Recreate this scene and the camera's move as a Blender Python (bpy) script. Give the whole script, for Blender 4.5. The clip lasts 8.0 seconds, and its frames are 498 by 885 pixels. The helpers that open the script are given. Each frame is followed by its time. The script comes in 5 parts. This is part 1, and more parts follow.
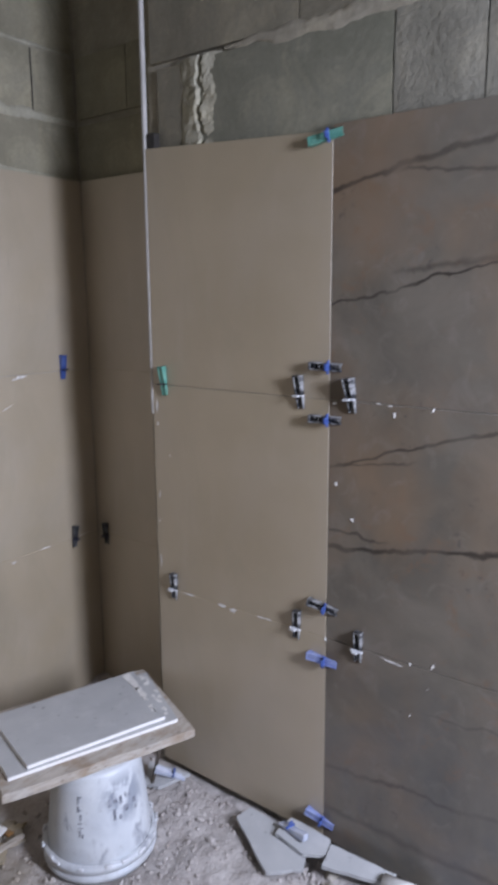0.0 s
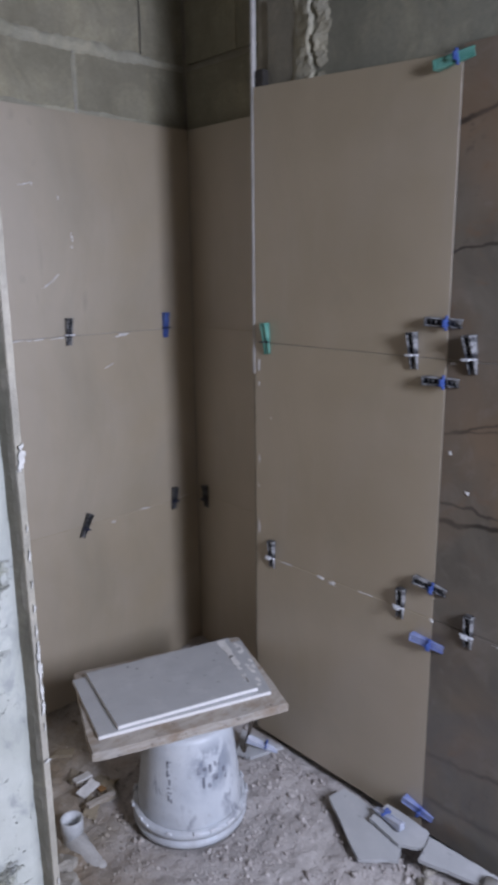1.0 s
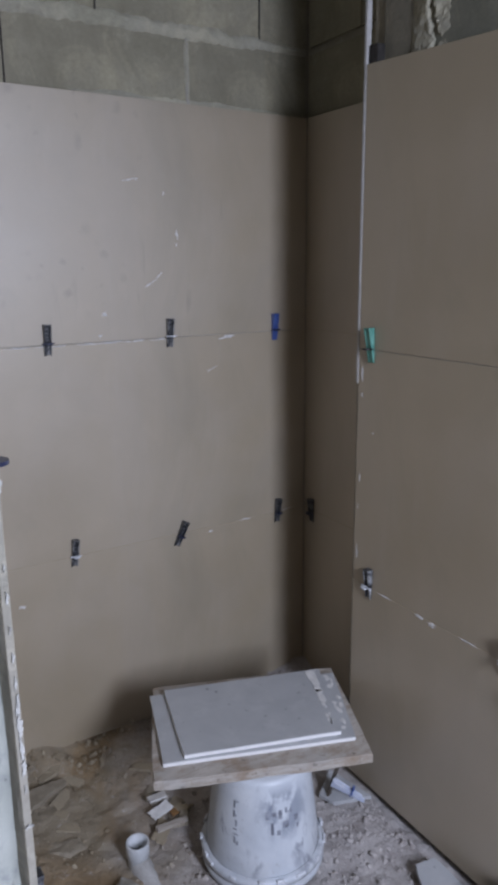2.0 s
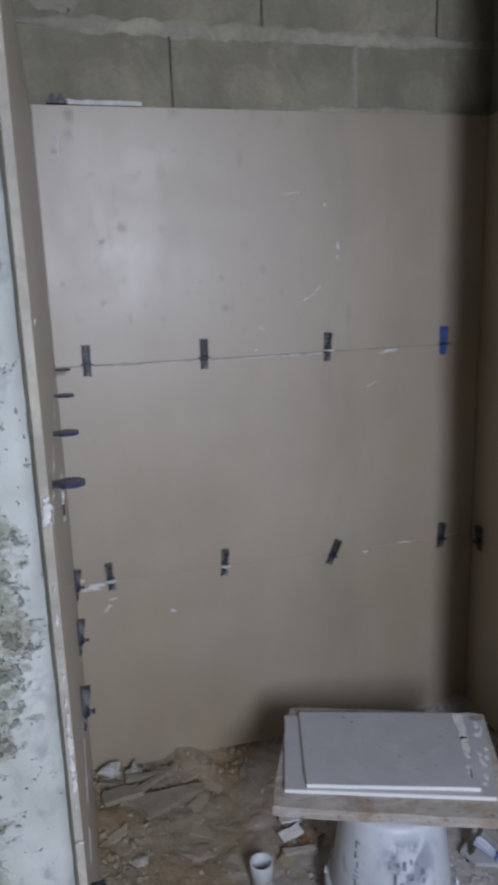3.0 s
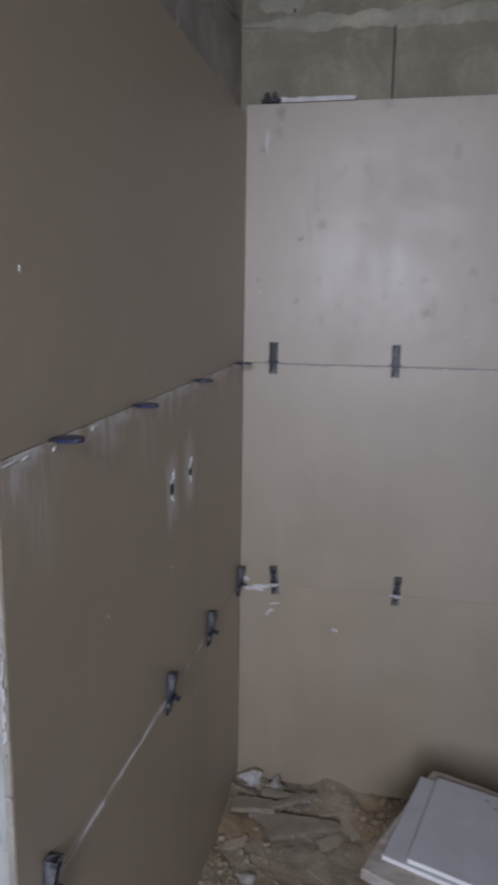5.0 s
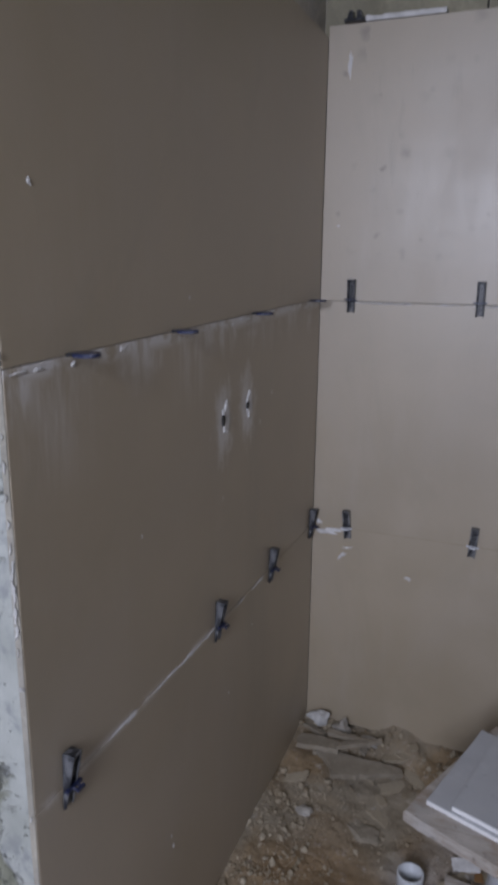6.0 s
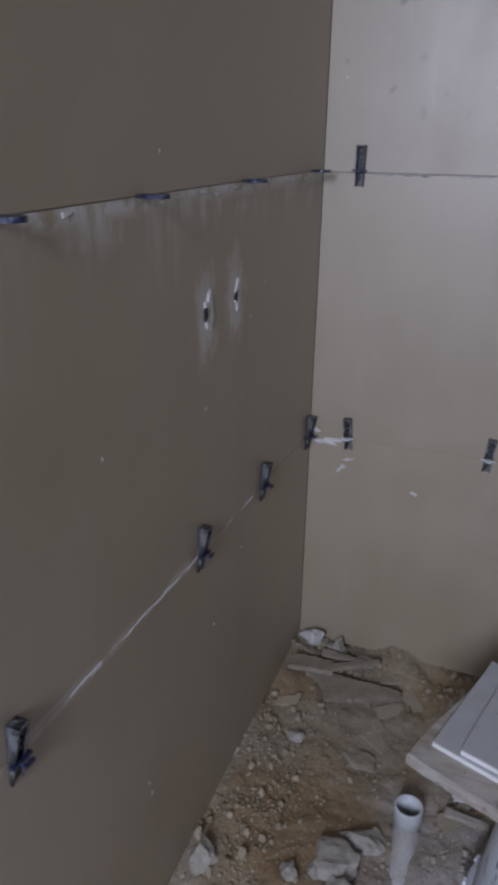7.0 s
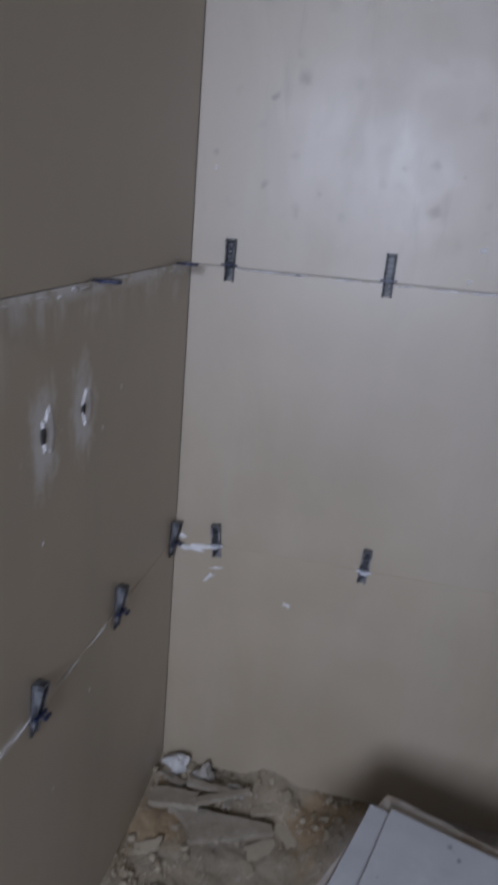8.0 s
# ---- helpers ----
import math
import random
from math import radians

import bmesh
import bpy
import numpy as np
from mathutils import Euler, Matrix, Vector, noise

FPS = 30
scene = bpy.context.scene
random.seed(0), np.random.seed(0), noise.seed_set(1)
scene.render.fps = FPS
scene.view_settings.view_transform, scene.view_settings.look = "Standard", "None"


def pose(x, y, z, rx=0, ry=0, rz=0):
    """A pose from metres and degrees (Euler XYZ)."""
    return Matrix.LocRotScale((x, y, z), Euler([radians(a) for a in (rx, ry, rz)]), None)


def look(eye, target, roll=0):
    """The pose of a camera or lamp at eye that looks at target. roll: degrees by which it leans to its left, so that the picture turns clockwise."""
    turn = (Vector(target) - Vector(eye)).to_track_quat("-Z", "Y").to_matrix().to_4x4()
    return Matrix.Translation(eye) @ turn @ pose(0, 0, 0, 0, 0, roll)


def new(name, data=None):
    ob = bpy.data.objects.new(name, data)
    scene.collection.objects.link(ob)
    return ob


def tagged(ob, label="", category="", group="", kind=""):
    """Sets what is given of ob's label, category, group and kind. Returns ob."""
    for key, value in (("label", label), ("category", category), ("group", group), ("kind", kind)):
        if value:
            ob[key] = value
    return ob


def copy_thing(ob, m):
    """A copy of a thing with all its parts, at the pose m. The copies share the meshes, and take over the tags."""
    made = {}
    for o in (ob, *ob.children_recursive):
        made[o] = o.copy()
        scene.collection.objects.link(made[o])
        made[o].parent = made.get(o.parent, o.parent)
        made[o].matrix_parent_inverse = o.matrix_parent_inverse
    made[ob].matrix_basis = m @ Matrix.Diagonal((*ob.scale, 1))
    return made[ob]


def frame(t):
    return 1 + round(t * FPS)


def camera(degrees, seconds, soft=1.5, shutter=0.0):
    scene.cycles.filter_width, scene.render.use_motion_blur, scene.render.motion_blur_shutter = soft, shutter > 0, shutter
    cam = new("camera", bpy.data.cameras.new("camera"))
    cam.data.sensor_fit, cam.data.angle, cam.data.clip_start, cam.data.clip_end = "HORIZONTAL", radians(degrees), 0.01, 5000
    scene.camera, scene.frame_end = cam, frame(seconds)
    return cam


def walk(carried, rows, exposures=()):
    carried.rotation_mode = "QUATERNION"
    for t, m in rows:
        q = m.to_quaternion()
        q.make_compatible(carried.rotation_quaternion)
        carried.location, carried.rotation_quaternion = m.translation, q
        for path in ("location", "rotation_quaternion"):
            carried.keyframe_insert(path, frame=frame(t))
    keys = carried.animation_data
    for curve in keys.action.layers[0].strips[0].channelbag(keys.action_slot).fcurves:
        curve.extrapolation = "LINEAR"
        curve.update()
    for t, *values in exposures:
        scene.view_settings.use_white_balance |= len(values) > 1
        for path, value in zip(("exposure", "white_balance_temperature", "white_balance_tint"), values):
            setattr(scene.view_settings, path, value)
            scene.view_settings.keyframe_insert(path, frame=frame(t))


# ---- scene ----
# plan: metres, the niche's tiled corner at the origin, its back wall along x
EAST, RECESS, YC, SOUTH, WEST, CEIL = 0.990, 1.222, -0.538, -3.20, -3.0, 2.65
BLOCK_DEPTH = 0.045
WIN_X0, WIN_X1, WIN_Z0, WIN_Z1 = 0.10, 0.60, 1.12, 2.26

cam = camera(38.5, 8.0, soft=4.0, shutter=0.4)
PATH = [
    (0, (-0.44, -1.975, 1.426), (1.118, -0.783, 1.038), -0.4),
    (0.5, (-0.423, -1.949, 1.411), (1.04, -0.67, 0.939), -0.9),
    (1, (-0.35, -1.914, 1.39), (0.993, -0.51, 0.916), -0.6),
    (1.2, (-0.311, -1.909, 1.391), (0.948, -0.431, 0.912), -0.4),
    (2.3, (-0.070, -1.869, 1.394), (0.822, -0.140, 0.916), -1.5),
    (2.5, (-0.029, -1.884, 1.406), (0.75, -0.105, 0.928), -2.3),
    (3, (0.027, -1.89, 1.408), (0.506, -0.001, 0.958), -1.9),
    (3.5, (0.122, -1.92, 1.378), (0.379, 0.019, 0.96), -1.8),
    (4, (0.201, -1.898, 1.357), (0.405, 0.052, 0.964), -1.4),
    (4.5, (0.264, -1.827, 1.344), (0.288, 0.137, 0.966), 1.5),
    (5, (0.388, -1.818, 1.332), (-0.002, 0.106, 0.968), 0.9),
    (5.2, (0.42, -1.792, 1.328), (-0.105, 0.102, 0.955), 0.9),
    (6.3, (0.526, -1.762, 1.259), (-0.199, 0.008, 0.673), 0.3),
    (6.5, (0.494, -1.703, 1.242), (-0.224, 0.039, 0.571), 0.3),
    (7, (0.446, -1.577, 1.238), (-0.218, 0.151, 0.481), 1.0),
    (7.5, (0.413, -1.495, 1.27), (-0.043, 0.305, 0.529), 3.8),
    (8, (0.417, -1.401, 1.292), (0.058, 0.474, 0.696), 5.0),
]
EXPOSURES = [(0.0, -0.03, 7100, 12), (1.0, -0.40, 6950, 13), (2.5, -0.66, 6850, 10), (3.0, -0.81, 7000, 9), (3.5, -0.97, 7200, 8), (4.5, -1.08, 7150, 12), (5.0, -0.99, 7150, 13), (6.5, -1.0, 6950, 13), (7.5, -1.01, 6700, 12), (8.0, -0.80, 6600, 11)]
walk(cam, [(t, look(eye, target, roll)) for t, eye, target, roll in PATH], EXPOSURES)

# ---------------------------------------------------------------- light
world = bpy.data.worlds.new("world")
scene.world = world
world.use_nodes = True
_sky = world.node_tree.nodes.new("ShaderNodeTexSky")
_sky.sky_type, _sky.sun_disc = "NISHITA", False
_sky.sun_elevation, _sky.sun_rotation = radians(35), radians(120)
_bg = world.node_tree.nodes["Background"]
_bg.inputs["Strength"].default_value = 0.10
world.node_tree.links.new(_sky.outputs["Color"], _bg.inputs["Color"])

# daylight in the opening of the south wall
_day = bpy.data.lights.new("daylight", "AREA")
_day.shape, _day.size, _day.size_y = "RECTANGLE", 0.36, 0.92
_day.energy, _day.color = 112.0, (0.735, 0.838, 1.13)
day = new("window_daylight", _day)
day.matrix_world = look((0.345, SOUTH - 0.01, 1.69), (0.42, -1.70, 0.15))


# ---------------------------------------------------------------- materials
class Nodes:
    """A small builder of node materials."""

    def __init__(self, name, rough=0.5, metal=0.0, spec=0.5):
        self.m = bpy.data.materials.new(name)
        self.m.use_nodes = True
        self.t = self.m.node_tree
        self.b = self.t.nodes["Principled BSDF"]
        self.b.inputs["Roughness"].default_value = rough
        self.b.inputs["Metallic"].default_value = metal
        self.b.inputs["Specular IOR Level"].default_value = spec
        self.co = self.t.nodes.new("ShaderNodeTexCoord").outputs["Object"]

    def put(self, node, **sockets):
        n = self.t.nodes.new(node)
        for key, value in sockets.items():
            self.wire(n.inputs[key.replace("_", " ")], value)
        return n

    def wire(self, socket, value):
        if isinstance(value, bpy.types.NodeSocket):
            self.t.links.new(value, socket)
        else:
            socket.default_value = value

    def math(self, op, a, b=0.0, clamp=False):
        n = self.t.nodes.new("ShaderNodeMath")
        n.operation, n.use_clamp = op, clamp
        self.wire(n.inputs[0], a)
        self.wire(n.inputs[1], b)
        return n.outputs[0]

    def noise(self, scale, detail=4.0, rough=0.55, distortion=0.0, stretch=None, shift=None):
        co = self.co
        if stretch or shift is not None:
            mp = self.put("ShaderNodeMapping", Vector=co)
            if stretch:
                mp.inputs["Scale"].default_value = stretch
            if shift is not None:
                self.wire(mp.inputs["Location"], shift)
            co = mp.outputs[0]
        n = self.put("ShaderNodeTexNoise", Vector=co, Scale=scale, Detail=detail, Roughness=rough, Distortion=distortion)
        return n.outputs["Fac"]

    def ramp(self, value, lo, hi, clamp=True):
        n = self.t.nodes.new("ShaderNodeMapRange")
        n.clamp = clamp
        self.wire(n.inputs["Value"], value)
        n.inputs["From Min"].default_value, n.inputs["From Max"].default_value = lo, hi
        return n.outputs[0]

    def mix(self, f, a, b):
        n = self.t.nodes.new("ShaderNodeMix")
        n.data_type = "RGBA"
        self.wire(n.inputs[0], f)
        for socket, c in ((n.inputs[6], a), (n.inputs[7], b)):
            if isinstance(c, tuple):
                c = (*c, 1.0)
            self.wire(socket, c)
        return n.outputs[2]

    def random(self):
        return self.t.nodes.new("ShaderNodeObjectInfo").outputs["Random"]

    def island(self):
        return self.t.nodes.new("ShaderNodeNewGeometry").outputs["Random Per Island"]

    def axis(self, i):
        return self.put("ShaderNodeSeparateXYZ", Vector=self.co).outputs[i]

    def colour(self, c):
        self.wire(self.b.inputs["Base Color"], c if not isinstance(c, tuple) else (*c, 1.0))
        return self

    def rough(self, v):
        self.wire(self.b.inputs["Roughness"], v)
        return self

    def bump(self, height, strength=0.3, distance=0.005):
        n = self.put("ShaderNodeBump", Height=height)
        n.inputs["Strength"].default_value, n.inputs["Distance"].default_value = strength, distance
        self.wire(self.b.inputs["Normal"], n.outputs[0])
        return self


def make_tile_material(name, smudged, hazed=False):
    n = Nodes(name, 0.32, spec=1.0)
    n.b.inputs["IOR"].default_value = 1.55
    n.b.inputs["Coat Weight"].default_value = 1.0
    n.b.inputs["Coat Roughness"].default_value = 0.69
    n.b.inputs["Coat IOR"].default_value = 2.0
    big = n.noise(1.7, 3, 0.5)
    cloud = n.noise(6.5, 6, 0.6, 0.4)
    fine = n.noise(160, 3, 0.6)
    c = n.mix(n.ramp(big, 0.3, 0.7), (0.313, 0.248, 0.153), (0.378, 0.304, 0.195))
    c = n.mix(n.math("MULTIPLY", n.ramp(cloud, 0.42, 0.75), 0.38), c, (0.440, 0.356, 0.243))
    c = n.mix(n.math("MULTIPLY", n.ramp(fine, 0.45, 0.75), 0.12), c, (0.27, 0.235, 0.20))
    # thin cement haze left by wiping
    haze = n.math("MULTIPLY", n.ramp(n.noise(2.6, 6, 0.62, 0.9, (1.0, 1.0, 0.7)), 0.44, 0.66), 0.32)
    c = n.mix(haze, c, (0.398, 0.340, 0.268))
    # dust dragged down the face, and hand smudges
    streak = n.noise(3.0, 4, 0.6, 0.0, (5.0, 5.0, 0.7))
    c = n.mix(n.math("MULTIPLY", n.ramp(streak, 0.56, 0.8), 0.10), c, (0.55, 0.51, 0.46))
    # damp olive stains and faint runs
    damp = n.math("MULTIPLY", n.ramp(n.noise(2.1, 6, 0.66, 1.2, (1.0, 1.0, 0.55)), 0.50, 0.68), 0.30)
    c = n.mix(damp, c, (0.225, 0.195, 0.125))
    r = n.math("ADD", n.math("MULTIPLY", n.ramp(cloud, 0.3, 0.75), 0.10), n.math("ADD", n.math("MULTIPLY", haze, 0.25), 0.405))
    if smudged:
        # finger marks: round soft spots, thinned out and gathered into clusters
        warp = n.put("ShaderNodeVectorMath", Vector=n.co)
        warp.operation = "MULTIPLY_ADD"
        fold = n.put("ShaderNodeTexNoise", Vector=n.co, Scale=40.0)
        n.wire(warp.inputs[0], fold.outputs["Color"])
        warp.inputs[1].default_value = (0.022, 0.0, 0.030)
        n.wire(warp.inputs[2], n.co)
        cells = n.put("ShaderNodeTexVoronoi", Vector=warp.outputs[0], Scale=19.0, Randomness=1.0)
        cells.voronoi_dimensions = "2D"
        flat = n.put("ShaderNodeSeparateXYZ", Vector=warp.outputs[0])
        plane = n.put("ShaderNodeCombineXYZ", X=flat.outputs[0], Y=flat.outputs[2])
        n.wire(cells.inputs["Vector"], plane.outputs[0])
        pick = n.put("ShaderNodeSeparateXYZ", Vector=cells.outputs["Color"])
        dots = n.math("MULTIPLY", n.ramp(n.math("DIVIDE", cells.outputs["Distance"], n.math("ADD", n.math("MULTIPLY", pick.outputs[1], 0.9), 0.35)), 0.36, 0.08), n.ramp(pick.outputs[0], 0.38, 0.9))
        # most of them left of the middle, within reach
        reach = n.math("MULTIPLY", n.ramp(n.math("ADD", flat.outputs[0], n.math("MULTIPLY", n.noise(5.0, 2), 0.3)), 0.95, 0.55), n.ramp(flat.outputs[2], 0.06, 0.16))
        dots = n.math("MULTIPLY", n.math("MULTIPLY", dots, n.ramp(n.noise(4.1, 2, 0.5), 0.43, 0.53)), reach)
        run = n.math("MULTIPLY", n.ramp(n.noise(7.0, 4, 0.6, 0.5, (4.0, 4.0, 0.55)), 0.60, 0.72), n.ramp(n.noise(2.2, 2), 0.47, 0.6))
        smear = n.math("MAXIMUM", dots, n.math("MULTIPLY", run, 0.55))
        c = n.mix(n.math("MULTIPLY", smear, 0.42), c, (0.13, 0.12, 0.11))
        n.wire(n.b.inputs["Coat Weight"], n.math("SUBTRACT", 1.0, n.math("MULTIPLY", smear, 0.55)))
        r = n.math("ADD", r, n.math("MULTIPLY", smear, 0.08))
    if hazed:
        # mortar wiped thin below the upper joint and round the two holes
        x, z = n.axis(0), n.axis(2)
        below = n.math("SUBTRACT", n.math("ADD", n.math("MULTIPLY", n.math("SUBTRACT", x, 1.182), 0.0225), 1.2045), z)
        drip = n.noise(14, 4, 0.65, 0.3, (2.2, 1.0, 0.35))
        band = n.math("MULTIPLY", n.ramp(below, 0.085, 0.004), n.ramp(below, 0.0, 0.002))
        patch = n.noise(4.3, 4, 0.65)
        film = n.math("MULTIPLY", n.math("MULTIPLY", band, n.ramp(drip, 0.44, 0.58)), n.ramp(patch, 0.46, 0.56))
        line = n.math("MULTIPLY", n.math("MULTIPLY", n.ramp(below, 0.026, 0.010), n.ramp(below, 0.0, 0.002)), n.ramp(n.noise(15, 5, 0.65), 0.42, 0.52))
        film = n.math("MAXIMUM", film, line)
        off = n.math("ABSOLUTE", n.math("SUBTRACT", z, n.math("ADD", n.math("MULTIPLY", n.math("SUBTRACT", x, 1.182), -0.018), 0.600)))
        low = n.math("MULTIPLY", n.math("MULTIPLY", n.ramp(off, 0.013, 0.004), n.ramp(x, 0.72, 0.50)), n.ramp(n.noise(9, 5, 0.65), 0.46, 0.56))
        film = n.math("MAXIMUM", film, n.math("MULTIPLY", low, 0.6))
        # wiped patches hanging from the joint
        for px, wide, deep in ((0.445, 0.075, 0.150), (0.085, 0.085, 0.170), (0.80, 0.05, 0.09), (0.27, 0.05, 0.06)):
            side = n.ramp(n.math("ABSOLUTE", n.math("SUBTRACT", x, px)), wide, wide * 0.35)
            hang = n.math("MULTIPLY", n.ramp(below, deep, 0.01), n.ramp(below, 0.0, 0.002))
            wipe = n.math("MULTIPLY", n.math("MULTIPLY", side, hang), n.ramp(n.noise(24, 5, 0.65, 0.2, (1.6, 1.0, 0.22), (px * 9, 0.0, 0.0)), 0.42, 0.66))
            film = n.math("MAXIMUM", film, n.math("MULTIPLY", wipe, 0.75))
        crumb = n.noise(38, 5, 0.7, 0.4, (1.0, 1.0, 0.55))
        for hx, hz in ((0.576, 1.010), (0.693, 1.018)):
            dx = n.math("SUBTRACT", x, hx)
            dz = n.math("MULTIPLY", n.math("SUBTRACT", z, hz - 0.004), 0.55)
            d = n.math("SQRT", n.math("ADD", n.math("MULTIPLY", dx, dx), n.math("MULTIPLY", dz, dz)))
            d = n.math("ADD", d, n.math("MULTIPLY", n.math("SUBTRACT", crumb, 0.5), 0.085))
            d = n.math("ADD", d, n.math("MULTIPLY", n.math("SUBTRACT", drip, 0.5), 0.04))
            film = n.math("MAXIMUM", film, n.math("MULTIPLY", n.ramp(d, 0.050, 0.018), 0.9))
        c = n.mix(n.math("MULTIPLY", film, 1.0, True), c, (0.66, 0.64, 0.61))
        r = n.math("ADD", r, n.math("MULTIPLY", film, 0.3))
    n.colour(c).rough(r)
    n.bump(n.math("ADD", n.math("MULTIPLY", cloud, 0.6), n.math("MULTIPLY", fine, 0.05)), 0.10, 0.004)
    return n.m


def make_marble_material():
    n = Nodes("veined_tile", 0.36)
    y, z = n.axis(1), n.axis(2)
    along = n.math("MULTIPLY", n.math("ADD", y, 1.13), -1.0)
    cloud = n.noise(4.0, 5, 0.6, 0.6)
    patch = n.noise(2.4, 4, 0.55, 0.3)
    c = n.mix(n.ramp(cloud, 0.32, 0.72), (0.108, 0.098, 0.080), (0.192, 0.170, 0.138))
    c = n.mix(n.math("MULTIPLY", n.ramp(patch, 0.48, 0.68), 0.60), c, (0.235, 0.158, 0.098))
    c = n.mix(n.math("MULTIPLY", n.ramp(n.noise(15, 4, 0.6, 1.0), 0.55, 0.75), 0.3), c, (0.28, 0.25, 0.22))
    # lower rows are greyer and carry blue-black clouds
    low = n.math("MULTIPLY", n.ramp(z, 0.66, 0.20), n.ramp(n.noise(3.3, 4, 0.6, 0.8), 0.36, 0.62))
    c = n.mix(n.math("MULTIPLY", low, 0.7), c, (0.095, 0.105, 0.115))
    rust = n.math("MULTIPLY", n.ramp(n.noise(19, 5, 0.7, 0.6), 0.54, 0.70), n.ramp(n.noise(3.0, 2), 0.46, 0.62))
    c = n.mix(n.math("MULTIPLY", rust, 0.55), c, (0.20, 0.115, 0.065))
    speck = n.math("MULTIPLY", n.ramp(n.noise(42, 4, 0.7), 0.60, 0.70), n.ramp(n.noise(5.0, 2), 0.50, 0.62))
    c = n.mix(n.math("MULTIPLY", speck, 0.6), c, (0.07, 0.06, 0.055))
    veins = None
    # start height, rise per metre, half width, softness, where it begins and ends
    for i, (z0, rise, width, soft, begin, stop) in enumerate((
            (1.664, 0.20, 0.009, 0.25, -0.1, 2.0), (1.689, -0.04, 0.005, 0.3, 0.13, 2.0), (1.414, 0.24, 0.0045, 0.2, -0.1, 2.0), (1.472, 0.10, 0.010, 1.0, 0.12, 2.0),
            (1.045, 0.30, 0.0050, 0.2, -0.1, 2.0), (1.036, 0.19, 0.0040, 0.4, -0.1, 0.22), (0.880, 0.02, 0.005, 0.6, -0.1, 0.16), (0.834, 0.18, 0.0075, 0.25, -0.1, 2.0),
            (0.249, 0.085, 0.009, 1.0, -0.1, 2.0), (0.117, 0.05, 0.013, 1.0, -0.1, 2.0), (0.47, 0.06, 0.005, 0.9, 0.25, 2.0))):
        bend = n.math("SUBTRACT", n.noise(8.0, 3, 0.55, 0.0, None, (i * 3.7, i * 1.9, i * 0.3)), 0.5)
        jag = n.math("SUBTRACT", n.noise(38.0, 4, 0.65, 0.0, None, (i * 1.3, i * 2.9, 0.0)), 0.5)
        course = n.math("ADD", n.math("MULTIPLY", bend, 0.055), n.math("MULTIPLY", jag, 0.014))
        d = n.math("SUBTRACT", z, n.math("ADD", n.math("MULTIPLY", along, rise), z0))
        d = n.math("ABSOLUTE", n.math("SUBTRACT", d, course))
        v = n.math("MULTIPLY", n.ramp(d, width, width * (0.4 - 0.35 * soft)), 1.0 - 0.5 * soft)
        if begin > 0:
            v = n.math("MULTIPLY", v, n.ramp(along, begin, begin + 0.04))
        if stop < 1:
            v = n.math("MULTIPLY", v, n.ramp(along, stop, stop - 0.05))
        veins = v if veins is None else n.math("MAXIMUM", veins, v)
    fade = n.ramp(n.noise(5.0, 3, 0.6), 0.30, 0.60)
    veins = n.math("MULTIPLY", veins, n.math("ADD", n.math("MULTIPLY", fade, 0.75), 0.25))
    halo = n.math("MULTIPLY", n.ramp(n.noise(6.0, 3), 0.5, 0.75), 0.25)
    c = n.mix(halo, c, (0.21, 0.16, 0.125))
    c = n.mix(n.math("MULTIPLY", veins, 0.95), c, (0.026, 0.021, 0.018))
    n.colour(c).rough(n.math("ADD", n.math("MULTIPLY", cloud, 0.15), 0.30))
    n.bump(cloud, 0.05, 0.003)
    return n.m


def make_block_material(name, a, b, pit=0.6):
    n = Nodes(name, 0.93, spec=0.2)
    big = n.noise(5.0, 5, 0.6, 0.3)
    grain = n.noise(85, 4, 0.7)
    coarse = n.noise(24, 5, 0.65)
    c = n.mix(n.ramp(big, 0.3, 0.72), a, b)
    stain = n.noise(2.6, 4, 0.6, 0.5)
    c = n.mix(n.math("MULTIPLY", n.ramp(stain, 0.50, 0.66), 0.45), c, (a[0] * 0.62, a[1] * 0.66, a[2] * 0.60))
    c = n.mix(n.math("MULTIPLY", n.ramp(n.noise(6, 6, 0.7, 0.8), 0.48, 0.66), 0.60), c, (b[0] * 1.32, b[1] * 1.28, b[2] * 1.18))
    c = n.mix(n.math("MULTIPLY", n.random(), 0.35), c, tuple(v * 0.75 for v in a))
    c = n.mix(n.math("MULTIPLY", n.ramp(coarse, 0.56, 0.72), 0.30), c, tuple(v * 0.6 for v in a))
    c = n.mix(n.math("MULTIPLY", n.ramp(coarse, 0.44, 0.30), 0.25), c, tuple(min(1, v * 1.35) for v in b))
    c = n.mix(n.math("MULTIPLY", n.ramp(grain, 0.4, 0.7), 0.25), c, tuple(v * 0.6 for v in a))
    n.colour(c)
    n.bump(n.math("ADD", n.math("MULTIPLY", coarse, 0.7), n.math("MULTIPLY", grain, 0.3)), pit, 0.006)
    return n.m


